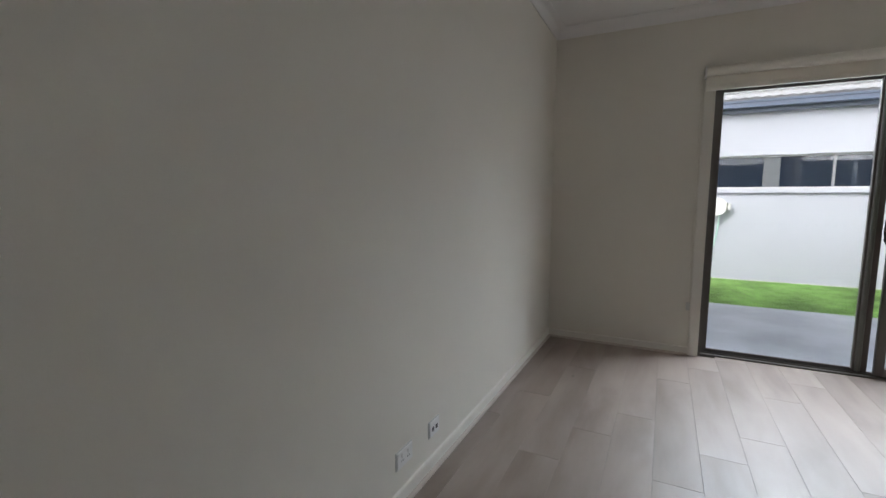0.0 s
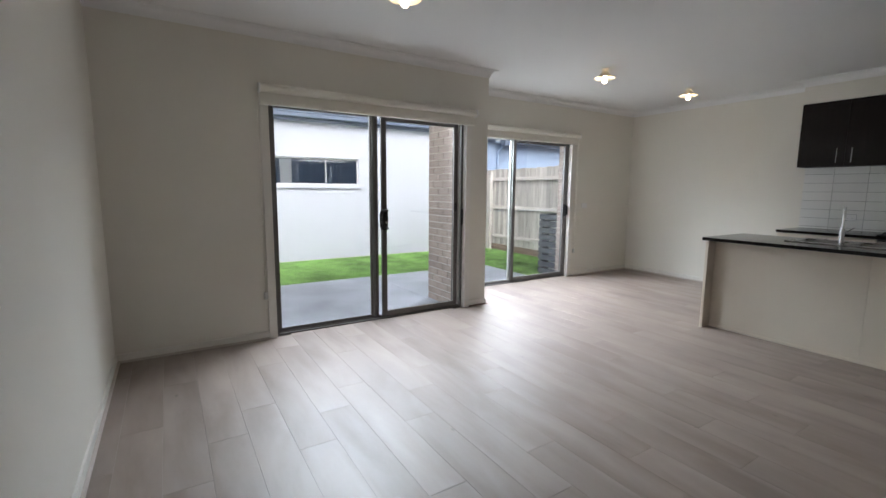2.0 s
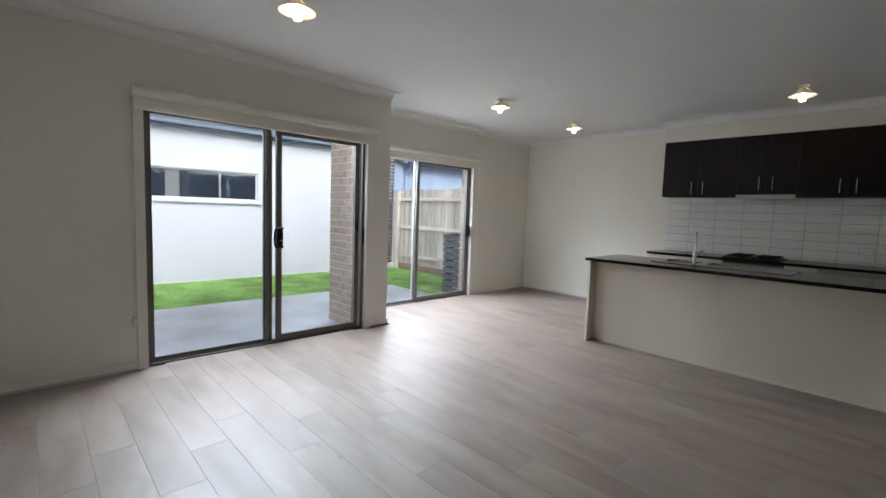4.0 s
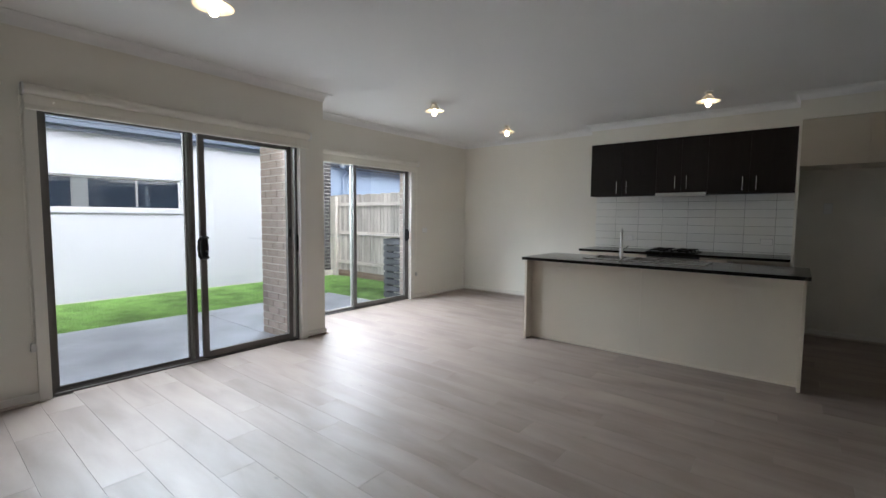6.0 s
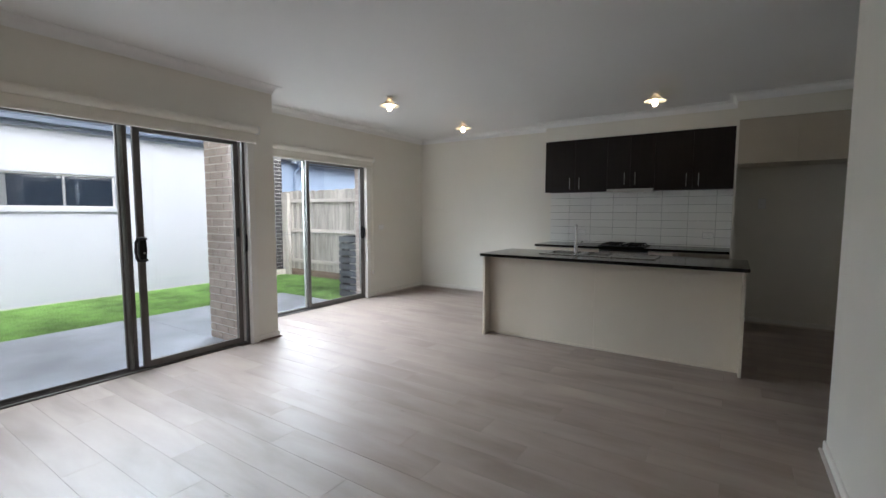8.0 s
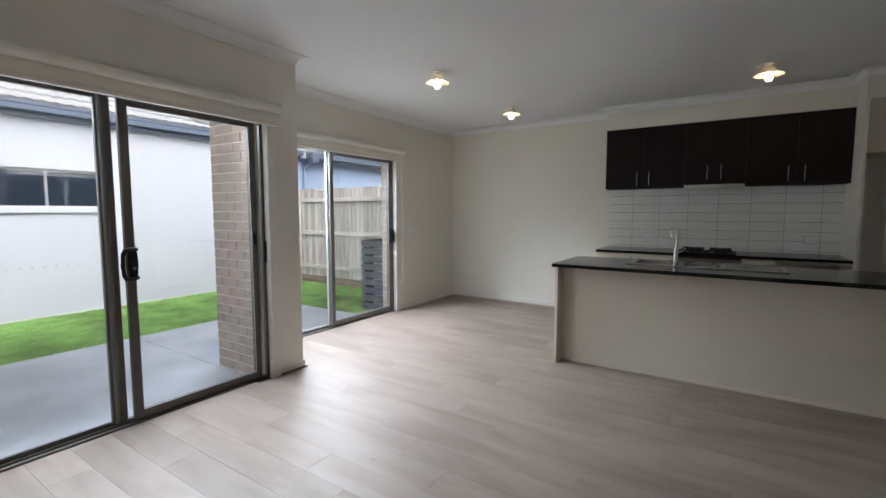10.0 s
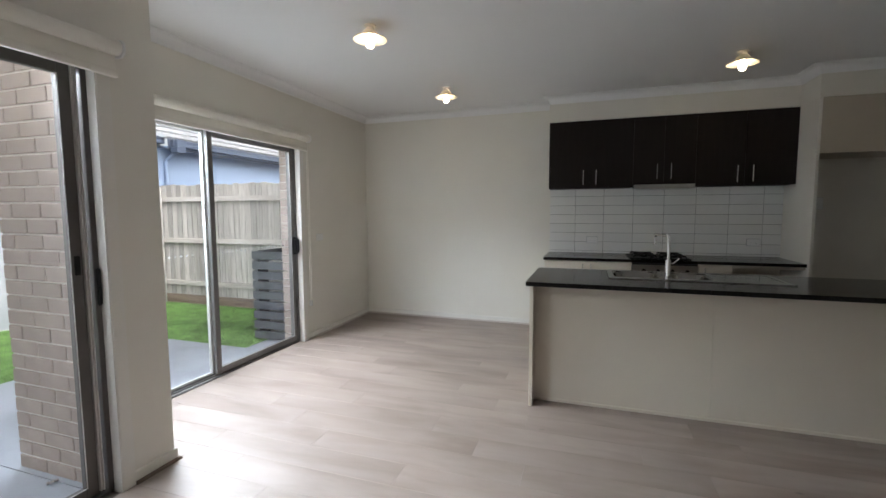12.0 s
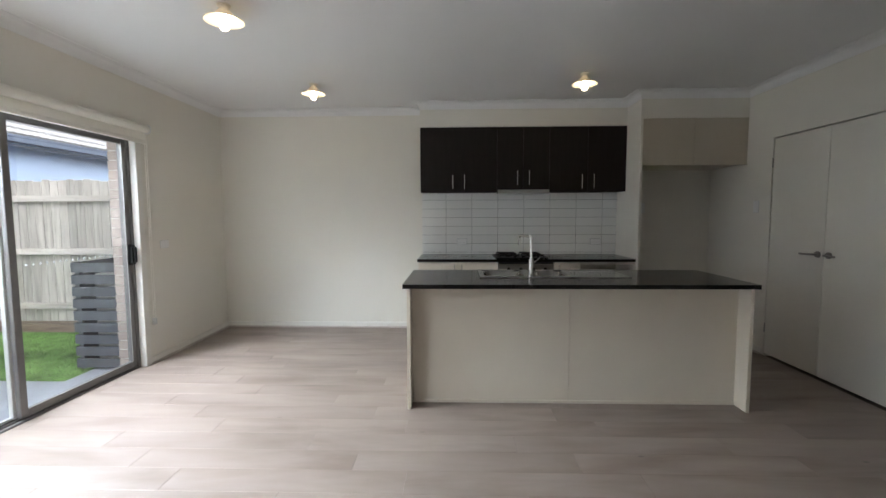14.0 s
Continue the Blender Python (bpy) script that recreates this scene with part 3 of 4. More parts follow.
def flush_leaf(name, x0, x1, hinge_x, lever_x, way):
    d = thing(name, hinge_x, SY, 0, "plain off-white flush cupboard door with a satin lever", "door", kind="structure")
    bpart("door_leaf", (x0, x1, SY - 0.045, SY - 0.006, 0.022, DDH - 0.010), TRIMD, d, bev=0.002)
    for z in (0.275, 1.86):
        bm = bmesh.new()
        tube(bm, [(hinge_x, SY - 0.002, z - 0.045), (hinge_x, SY - 0.002, z + 0.045)], 0.006, 10)
        part("hinge", bm, NICKEL, d, "satin metal hinge", smooth=True)
    h = new("door_handle")
    h.parent, h.location = d, Vector((lever_x, SY, 1.04)) - d.location
    tagged(h, "satin nickel lever on a round rose")
    bm = bmesh.new()
    tube(bm, [(lever_x, SY - 0.006, 1.04), (lever_x, SY + 0.006, 1.04)], 0.027, 24)
    part("rose", bm, NICKEL, h, smooth=True)
    bm = bmesh.new()
    tube(bm, [(lever_x, SY, 1.04), (lever_x, SY + 0.045, 1.04), (lever_x + way * 0.012, SY + 0.055, 1.04), (lever_x + way * 0.12, SY + 0.055, 1.038)], 0.0085, 12)
    part("lever", bm, NICKEL, h, smooth=True)


TRIMD = mat("door_gloss_paint", (0.74, 0.715, 0.65), 0.38, var=0.02, scale=2)
DM = (DDA + DDB) / 2
flush_leaf("door_3", DM + 0.0025, DDB - 0.006, DDB - 0.002, DM + 0.055, 1)
flush_leaf("door_4", DDA + 0.006, DM - 0.0025, DDA + 0.002, DM - 0.055, -1)

# ---- kitchen ----


def bar_handle(parent, x, y, z0, z1, vertical=True):
    bm = bmesh.new()
    tube(bm, [(x - 0.028, y, z0), (x - 0.028, y, z1)], 0.0055, 10)
    for z in (z0 + 0.016, z1 - 0.016):
        tube(bm, [(x - 0.028, y, z), (x, y, z)], 0.0045, 8)
    part("handle", bm, STEEL, parent, "brushed steel bar handle", smooth=True)


def wall_cabinet(y0, y1, z0, z1, hz):
    c = thing("wall_cabinet", (BX + EX) / 2, (y0 + y1) / 2, z0, "dark wenge wall cabinet with two bar handles, under the bulkhead", "cabinet", "dark wall cabinets")
    bpart("body", (BX + 0.018, EX, y0 + 0.001, y1 - 0.001, z0 + 0.002, z1), DARKWOOD, c)
    m = (y0 + y1) / 2
    for a, b, hy in ((y0, m, m - 0.066), (m, y1, m + 0.066)):
        d = new("door")
        d.parent, d.location = c, Vector((BX, (a + b) / 2, z0)) - c.location
        bpart("door_panel", (BX, BX + 0.016, a + 0.0015, b - 0.0015, z0, z1 - 0.003), DARKWOOD, d, bev=0.001)
        bar_handle(d, BX, hy, hz, hz + 0.16)


wall_cabinet(2.07, CY1, 1.637, 2.366, 1.672)
wall_cabinet(1.482, 2.07, 1.665, 2.366, 1.715)
wall_cabinet(CY0 + 0.02, 1.482, 1.637, 2.366, 1.672)

hood = thing("range_hood", BX, 1.776, 1.63, "slim slide-out stainless range hood under the dark cabinets", "range hood")
bpart("hood_body", (BX + 0.01, EX - 0.02, 1.49, 2.062, 1.622, 1.664), STEEL, hood)
bpart("hood_lip", (BX - 0.045, BX + 0.008, 1.488, 2.064, 1.618, 1.660), STEEL, hood, bev=0.003)
bpart("hood_filter", (BX + 0.03, EX - 0.05, 1.52, 2.03, 1.615, 1.6215), GREYPL, hood)

panel = thing("side_panel", 6.1, 0.61, 0, "off-white full-height panel beside the refrigerator space", "panel", kind="structure")
bpart("panel_board", (FX, EX, NY0, NY1 - 0.001, 0, 2.366), WALL, panel)

fc = thing("refrigerator_cabinet", 6.0, 0.07, 1.89, "taupe double-door cupboard above the empty refrigerator space", "cabinet")
bpart("body", (FX + 0.018, EX, SY + 0.022, NY0 - 0.001, 1.892, 2.366), CABG, fc)
fm = (SY + 0.02 + NY0) / 2 - 0.0
for a, b in ((SY + 0.022, fm), (fm, NY0 + 0.0)):
    bpart("door", (FX, FX + 0.016, a + 0.0015, b - 0.0015, 1.885, 2.363), CABG, fc, bev=0.001)
bpart("filler", (FX + 0.004, FX + 0.03, SY, SY + 0.021, 1.885, 2.366), CABG, fc)

# back run
BFX = 5.80
bench = thing("back_worktop", 6.1, 1.8, 0.87, "dark speckled stone worktop with a cooktop let in", "worktop")
bpart("slab", (BFX, EX - 0.009, NY1 + 0.001, 2.955, 0.872, 0.902), STONE, bench, bev=0.002)


def base_cabinet(y0, y1, label, doors, material=None, handles=True):
    c = thing("base_cabinet", 6.1, (y0 + y1) / 2, 0, label, "cabinet", "base cabinets under the worktop")
    material = material or CABW
    bpart("body", (BFX + 0.045, EX - 0.01, y0 + 0.001, y1 - 0.001, 0.14, 0.871), material, c)
    bpart("kickboard", (BFX + 0.09, EX - 0.05, y0 + 0.001, y1 - 0.001, 0, 0.139), material, c)
    w = (y1 - y0) / doors
    for i in range(doors):
        a, b = y0 + i * w, y0 + (i + 1) * w
        d = new("door")
        d.parent, d.location = c, Vector((BFX + 0.03, (a + b) / 2, 0.15)) - c.location
        bpart("door_panel", (BFX + 0.026, BFX + 0.043, a + 0.0015, b - 0.0015, 0.15, 0.862), material, d, bev=0.001)
        if handles:
            bar_handle(d, BFX + 0.026, (b - 0.04 if i == 0 and doors == 2 else a + 0.04 if doors == 2 else b - 0.05), 0.66, 0.84)


base_cabinet(2.08, 2.945, "cream laminate base cabinet with two steel bar handles", 2)
base_cabinet(1.20, 1.48, "narrow cream laminate base cabinet with a bar handle", 1)
oven = thing("oven", 6.1, 1.78, 0.14, "stainless built-in oven below the cooktop", "oven")
bpart("oven_body", (BFX + 0.05, EX - 0.02, 1.485, 2.075, 0.14, 0.871), DARKIN, oven)
bpart("oven_fascia", (BFX + 0.022, BFX + 0.049, 1.487, 2.073, 0.745, 0.845), NICKEL, oven, "dull steel control fascia", bev=0.002)
bpart("oven_door", (BFX + 0.022, BFX + 0.049, 1.487, 2.073, 0.16, 0.738), BLACK, oven, "dark glass oven door", bev=0.002)
for k in range(4):
    bm = bmesh.new()
    tube(bm, [(BFX + 0.022, 1.58 + k * 0.13, 0.795), (BFX - 0.002, 1.58 + k * 0.13, 0.795)], 0.017, 16)
    part("oven_knob", bm, BLACK, oven, "round black control knob", smooth=True)
space = thing("dishwasher_space", 6.2, 0.91, 0, "open dark appliance space lined with cream board", "cabinet")
bpart("back_board", (EX - 0.03, EX - 0.01, NY1 + 0.001, 1.198, 0, 0.871), CABG, space)
bpart("top_rail", (BFX + 0.03, EX - 0.031, NY1 + 0.001, 1.198, 0.845, 0.871), CABG, space)

cook = thing("gas_cooktop", 6.1, 1.81, 0.902, "four-burner black gas cooktop on the dark worktop", "cooktop")
CKA, CKB = 1.53, 2.10
bpart("cooktop_plate", (5.89, 6.36, CKA, CKB, 0.902, 0.911), BLACK, cook, bev=0.003)
for cx, cy, r in ((6.02, 1.68, 0.045), (6.24, 1.68, 0.033), (6.02, 1.95, 0.033), (6.24, 1.95, 0.045)):
    bm = bmesh.new()
    lathe(bm, [(0, 0.0), (r, 0.0), (r, 0.012), (r * 0.8, 0.014), (r * 0.8, 0.022), (0, 0.024)], cx, cy, 0.911, 20)
    part("burner", bm, BLACK, cook, smooth=True)
    bm = bmesh.new()
    for k in range(4):
        a = k * math.pi / 2 + math.pi / 4
        ca, sa = math.cos(a), math.sin(a)
        tube(bm, [(cx + 0.150 * ca, cy + 0.150 * sa, 0.911), (cx + 0.140 * ca, cy + 0.140 * sa, 0.936), (cx + 0.025 * ca, cy + 0.025 * sa, 0.938)], 0.0065, 6)
    tube(bm, [(cx + 0.140 * math.cos(math.pi / 4 + k * math.pi / 2), cy + 0.140 * math.sin(math.pi / 4 + k * math.pi / 2), 0.932) for k in range(5)], 0.005, 6)
    part("trivet", bm, BLACK, cook, "black cast-iron trivet", smooth=True)
for k in range(4):
    bm = bmesh.new()
    lathe(bm, [(0.019, 0), (0.018, 0.02), (0.015, 0.024), (0, 0.024)], 5.925 + 0.0, 1.63 + k * 0.085, 0.911, 16)
    part("knob", bm, BLACK, cook, "black control knob", smooth=True)

# island
IX0, IX1, IY0, IY1 = 4.083, 4.905, 0.480, 2.905
island = thing("island_cabinet", 4.5, 1.7, 0, "cream laminate island bench with projecting end panels", "island bench")
bpart("end_panel", (IX0 + 0.028, IX1 - 0.02, IY1 - 0.050, IY1 - 0.026, 0, 0.869), CABW, island, bev=0.001)
bpart("end_panel", (IX0 + 0.028, IX1 - 0.02, IY0 + 0.022, IY0 + 0.046, 0, 0.869), CABW, island, bev=0.001)
seam = 1.715
bpart("back_panel", (4.245, 4.262, seam + 0.001, IY1 - 0.0505, 0, 0.869), CABW, island)
bpart("back_panel", (4.245, 4.262, IY0 + 0.0465, seam - 0.001, 0, 0.869), CABW, island)
bpart("body", (4.264, IX1 - 0.045, IY0 + 0.0465, IY1 - 0.0505, 0.1, 0.70), CABW, island)
bpart("front_face", (IX1 - 0.044, IX1 - 0.026, IY0 + 0.0465, IY1 - 0.0505, 0.1, 0.869), CABW, island)
bpart("kickboard", (4.30, IX1 - 0.09, IY0 + 0.05, IY1 - 0.052, 0, 0.099), CABW, island)
bm = bmesh.new()
prism(bm, [(4.2445, 0), (4.237, 0), (4.237, 0.018), (4.240, 0.022), (4.2445, 0.022)], "y", IY0 + 0.047, IY1 - 0.051)
part("base_trim", bm, CABW, island, "thin cream beading along the floor")

SX0, SX1, SYA, SYB = 4.405, 4.865, 1.215, 2.350   # sink outline
top = thing("island_worktop", 4.5, 1.7, 0.87, "dark speckled stone island worktop with a sink cut in", "worktop")
bm = bmesh.new()
for b in ((IX0, SX0 + 0.02, IY0, IY1), (SX1 - 0.02, IX1, IY0, IY1), (SX0 + 0.02, SX1 - 0.02, IY0, SYA + 0.02), (SX0 + 0.02, SX1 - 0.02, SYB - 0.02, IY1)):
    box(bm, b[0], b[1], b[2], b[3], 0.870, 0.900)
bmesh.ops.remove_doubles(bm, verts=bm.verts, dist=1e-5)
part("slab", bm, STONE, top)

sink = thing("kitchen_sink", 4.64, 1.8, 0.9, "stainless double-bowl sink with a ribbed drainer", "sink")


def sink_top():
    """A rim sheet with two bowls pressed into it and a drainer."""
    bm = bmesh.new()
    bowls = [(4.485, 4.825, 1.985, 2.315, 0.17), (4.485, 4.825, 1.650, 1.925, 0.14)]
    xs = [SX0, 4.485, 4.825, SX1]
    ys = [SYA, 1.25, 1.62, 1.650, 1.925, 1.985, 2.315, SYB]
    for i in range(len(xs) - 1):
        for j in range(len(ys) - 1):
            if any(abs(xs[i] - b[0]) < 1e-6 and abs(ys[j] - b[2]) < 1e-6 for b in bowls):
                continue
            if i == 1 and j == 1:
                continue
            vs = [bm.verts.new(p) for p in ((xs[i], ys[j], 0.906), (xs[i + 1], ys[j], 0.906), (xs[i + 1], ys[j + 1], 0.906), (xs[i], ys[j + 1], 0.906))]
            bm.faces.new(vs)

    def rounded(x0, x1, y0, y1, r, z, n=6):
        out = []
        for cx, cy, s in ((x1 - r, y1 - r, 0), (x0 + r, y1 - r, 1), (x0 + r, y0 + r, 2), (x1 - r, y0 + r, 3)):
            for k in range(n):
                a = (s + k / (n - 1)) * math.pi / 2
                out.append(bm.verts.new((cx + r * math.cos(a), cy + r * math.sin(a), z)))
        return out
    for x0, x1, y0, y1, dep in bowls:
        rings = [rounded(x0, x1, y0, y1, 0.06, 0.906), rounded(x0 + 0.008, x1 - 0.008, y0 + 0.008, y1 - 0.008, 0.085, 0.901), rounded(x0 + 0.014, x1 - 0.014, y0 + 0.014, y1 - 0.014, 0.085, 0.89), rounded(x0 + 0.03, x1 - 0.03, y0 + 0.03, y1 - 0.03, 0.05, 0.906 - dep + 0.02), rounded(x0 + 0.055, x1 - 0.055, y0 + 0.055, y1 - 0.055, 0.04, 0.906 - dep)]
        for a, b in zip(rings, rings[1:]):
            for i in range(len(a)):
                j = (i + 1) % len(a)
                bm.faces.new((a[i], a[j], b[j], b[i]))
        bm.faces.new(rings[-1])
    # drainer ribs
    n = 12
    for k in range(n):
        xa, xb = 4.485 + k * 0.34 / n, 4.485 + (k + 1) * 0.34 / n
        xm = (xa + xb) / 2
        v = [bm.verts.new(p) for p in ((xa, 1.25, 0.9035), (xa, 1.62, 0.9035), (xm, 1.25, 0.9052), (xm, 1.62, 0.9052), (xb, 1.25, 0.9035), (xb, 1.62, 0.9035))]
        bm.faces.new((v[0], v[2], v[3], v[1]))
        bm.faces.new((v[2], v[4], v[5], v[3]))
    for x in (4.485, 4.825):
        v = [bm.verts.new(p) for p in ((x, 1.25, 0.906), (x, 1.62, 0.906), (x, 1.62, 0.9035), (x, 1.25, 0.9035))]
        bm.faces.new(v)
    for y in (1.25, 1.62):
        v = [bm.verts.new(p) for p in ((4.485, y, 0.906), (4.825, y, 0.906), (4.825, y, 0.9035), (4.485, y, 0.9035))]
        bm.faces.new(v)
    bmesh.ops.remove_doubles(bm, verts=bm.verts, dist=1e-4)
    return bm


part("sink_sheet", sink_top(), SINKST, sink, smooth=True)
bm = bmesh.new()
for b in ((SX0 - 0.002, SX0, SYA, SYB), (SX1, SX1 + 0.002, SYA, SYB), (SX0, SX1, SYA - 0.002, SYA), (SX0, SX1, SYB, SYB + 0.002)):
    box(bm, b[0], b[1], b[2], b[3], 0.9, 0.9075)
part("sink_rim", bm, STEEL, sink)
for cy in (2.15, 1.79):
    bm = bmesh.new()
    lathe(bm, [(0.04, 0.0), (0.036, 0.004), (0.012, 0.002), (0, 0.004)], 4.655, cy, 0.738 if cy > 2 else 0.768, 20)
    part("drain", bm, CHROME, sink, "round chrome drain", smooth=True)

tap = thing("mixer_tap", 4.432, 1.965, 0.906, "tall chrome gooseneck mixer tap on the sink", "tap")
bm = bmesh.new()
lathe(bm, [(0.025, 0), (0.025, 0.006), (0.019, 0.010), (0.018, 0.13), (0.0165, 0.138), (0, 0.138)], 4.432, 1.965, 0.906, 24)
part("tap_body", bm, CHROME, tap, smooth=True)
bm = bmesh.new()
tube(bm, [(4.432, 1.965, 1.04), (4.432, 1.965, 1.19), (4.437, 1.967, 1.204), (4.450, 1.971, 1.212), (4.47, 1.977, 1.214), (4.62, 2.019, 1.214), (4.635, 2.023, 1.208), (4.641, 2.025, 1.195), (4.641, 2.025, 1.135)], 0.0105, 14)
part("spout", bm, CHROME, tap, smooth=True)
bm = bmesh.new()
tube(bm, [(4.432, 1.955, 1.015), (4.432, 1.930, 1.022), (4.432, 1.895, 1.055)], 0.006, 10)
part("lever", bm, CHROME, tap, smooth=True)

# ---- switches and outlets ----


def outlet(name, face, x, y, z, w=0.115, h=0.07, switches=2, label="white double power outlet"):
    """face: the way that it looks, as +x, -x, +y, -y."""
    o = thing(name, x, y, z, label, "power outlet" if "outlet" in name else "switch")
    def bb(u0, u1, v0, v1, d0, d1):
        if face[1] == "x":
            s = 1 if face[0] == "+" else -1
            xs = sorted((x + s * d0, x + s * d1))
            return (xs[0], xs[1], y + u0, y + u1, z + v0, z + v1)
        s = 1 if face[0] == "+" else -1
        ys = sorted((y + s * d0, y + s * d1))
        return (x + u0, x + u1, ys[0], ys[1], z + v0, z + v1)
    # slightly larger grey slab: the plate's shadow outline, done in colour
    bpart("plate_shadow_edge", bb(-w / 2 - 0.003, w / 2 + 0.003, -h / 2 - 0.003, h / 2 + 0.003, 0, 0.003), GREYPL if face == "+x" or y > 5 or y < 0.5 else MULL, o, "thin grey shadow edge added behind the plate")
    bpart("plate", bb(-w / 2, w / 2, -h / 2, h / 2, 0.003, 0.009), WHITEP, o, bev=0.002)
    for i in range(switches):
        u = (i - (switches - 1) / 2) * 0.045
        bpart("rocker", bb(u - 0.006, u + 0.006, 0.008 if w > h else -0.012, 0.024 if w > h else 0.012, 0.0085, 0.0125), WHITEP, o)
        if "outlet" in name:
            for du in (-0.006, 0.006):
                bpart("socket_slot", bb(u + du - 0.0012, u + du + 0.0012, -0.012, -0.004, 0.0085, 0.0095), DARKIN, o)
    return o


outlet("power_outlet", "+x", WX, 2.20, 0.195, label="white double power outlet low on the wall")
o = outlet("data_outlet", "+x", WX, 2.455, 0.195, w=0.09, switches=0, label="white data outlet plate with two dark sockets")
for dy in (-0.018, 0.016):
    bpart("data_socket", (WX + 0.0085, WX + 0.011, 2.455 + dy - 0.008, 2.455 + dy + 0.008, 0.185, 0.203), DARKIN, o)
outlet("power_outlet", "-x", EX - 0.009, 2.465, 1.055, label="white double power outlet on the tiled splashback")
outlet("power_outlet", "-x", EX - 0.009, 0.87, 1.055, label="white double power outlet on the tiled splashback, beside the panel")
outlet("light_switch", "-y", 5.29, N2, 1.105, w=0.115, h=0.072, switches=2, label="white light switch plate beside the second sliding door")
outlet("light_switch", "+y", 5.60, SY, 1.45, w=0.072, h=0.115, switches=1, label="white light switch plate beside the flush doors")
outlet("power_outlet", "-x", EX, 0.33, 1.455, w=0.072, h=0.115, switches=1, label="white single outlet inside the refrigerator space")

# ---- ceiling lamps ----


def ceiling_lamp(x, y):
    l = thing("ceiling_lamp", x, y, CH, "lit small cream enamel batten lamp under the ceiling", "ceiling light", "ceiling lamps")
    bm = bmesh.new()
    lathe(bm, [(0, 0), (0.040, 0), (0.040, -0.007), (0.031, -0.012), (0.026, -0.014), (0.025, -0.032), (0, -0.032)], x, y, CH, 28)
    part("lamp_holder", bm, SHADE, l, smooth=True)
    bm = bmesh.new()
    lathe(bm, [(0.024, -0.026), (0.032, -0.030), (0.046, -0.044), (0.058, -0.062), (0.088, -0.076), (0.113, -0.088), (0.117, -0.093), (0.113, -0.095), (0.086, -0.081), (0.055, -0.067), (0.042, -0.050), (0.024, -0.034)], x, y, CH, 40)
    part("shade", bm, OPAL, l, smooth=True)
    bm = bmesh.new()
    lathe(bm, [(0.013, -0.033), (0.014, -0.072), (0.020, -0.090), (0.027, -0.112), (0.027, -0.128), (0.018, -0.144), (0, -0.150)], x, y, CH, 24)
    part("globe", bm, BULB, l, "glowing warm white globe", smooth=True)


for x, y in ((1.06, 3.32), (3.80, 3.93), (5.40, 3.91), (5.19, 1.375)):
    ceiling_lamp(x, y)

# ---- outside ----
structure("ground", [(-60, 60, 4.9, 140, -0.5, GZ - 0.04), (-60, 60, -80, -0.9, -0.5, -0.15), (-60, -1.2, -0.9, 4.9, -0.5, -0.15), (7.2, 60, -0.9, 4.9, -0.5, -0.15)], EARTH, "bare brown earth around the house")
structure("patio", [(-4.0, 2.553, N1 + 0.25, 7.34, GZ - 0.2, GZ), (2.559, 4.83, N1 + 0.25, 7.34, GZ - 0.2, GZ), (4.83, 5.4, N1 + 0.9, 6.05, GZ - 0.2, GZ), (2.553, 2.559, N1 + 0.25, 7.34, GZ - 0.2, GZ - 0.012)], CONC, "pale blue-grey concrete patio with a straight sawn joint")
structure("lawn", [(-4.0, 4.83, 7.360, 9.55, GZ - 0.2, GZ - 0.005), (4.832, 6.49, 6.055, 9.55, GZ - 0.2, GZ - 0.005)], TURF, "bright green synthetic lawn strip")


def turf(n, x0, x1, y0, y1):
    vs, fs = [], []
    for i in range(n):
        x, y = random.uniform(x0, x1), random.uniform(y0, y1)
        a, h, w = random.uniform(0, 6.28), random.uniform(0.012, 0.03), random.uniform(0.0015, 0.003)
        lx, ly = random.uniform(-0.012, 0.012), random.uniform(-0.012, 0.012)
        k = len(vs)
        z = GZ - 0.006
        vs += [(x - w * math.cos(a), y - w * math.sin(a), z), (x + w * math.cos(a), y + w * math.sin(a), z), (x + lx, y + ly, z + h)]
        fs.append((k, k + 1, k + 2))
    return vs, fs


me = bpy.data.meshes.new("turf")
v1, f1 = turf(150000, -1.5, 4.83, 7.34, 9.5)
v2, f2 = turf(70000, 4.82, 6.44, 6.06, 9.5)
f2 = [(a + len(v1), b + len(v1), c + len(v1)) for a, b, c in f2]
me.from_pydata(v1 + v2, [], f1 + f2)
me.materials.append(BLADE)
tagged(new("turf", me), "short green synthetic grass blades", "grass", kind="stuff")

# neighbour's white house
NW = 9.50
WA, WB, WZ0, WZ1 = -0.9, 3.14, 1.41, 1.945
nh = thing("neighbour_house", 0, NW + 3, GZ, "white rendered single-storey house with a dark gutter and grey tiled roof", "house", kind="structure")
bm = bmesh.new()
HE = 5.62
for b in ((-9, WA, NW, NW + 0.25, GZ - 0.2, 2.74), (WB, HE, NW, NW + 0.25, GZ - 0.2, 2.74), (WA, WB, NW, NW + 0.25, GZ - 0.2, WZ0), (WA, WB, NW, NW + 0.25, WZ1, 2.74), (-9, -8.75, NW + 0.25, NW + 8, GZ - 0.2, 2.74), (HE - 0.25, HE, NW + 0.25, NW + 8, GZ - 0.2, 2.74), (-9, HE, NW + 8, NW + 8.25, GZ - 0.2, 2.74)):
    box(bm, *b)
part("wall", bm, RENDERW, nh)
win = new("window")
win.parent, win.location = nh, Vector(((WA + WB) / 2, NW, WZ0)) - nh.location
tagged(win, "long low dark window in a white frame")
bm = bmesh.new()
yy = (NW + 0.04, NW + 0.09)
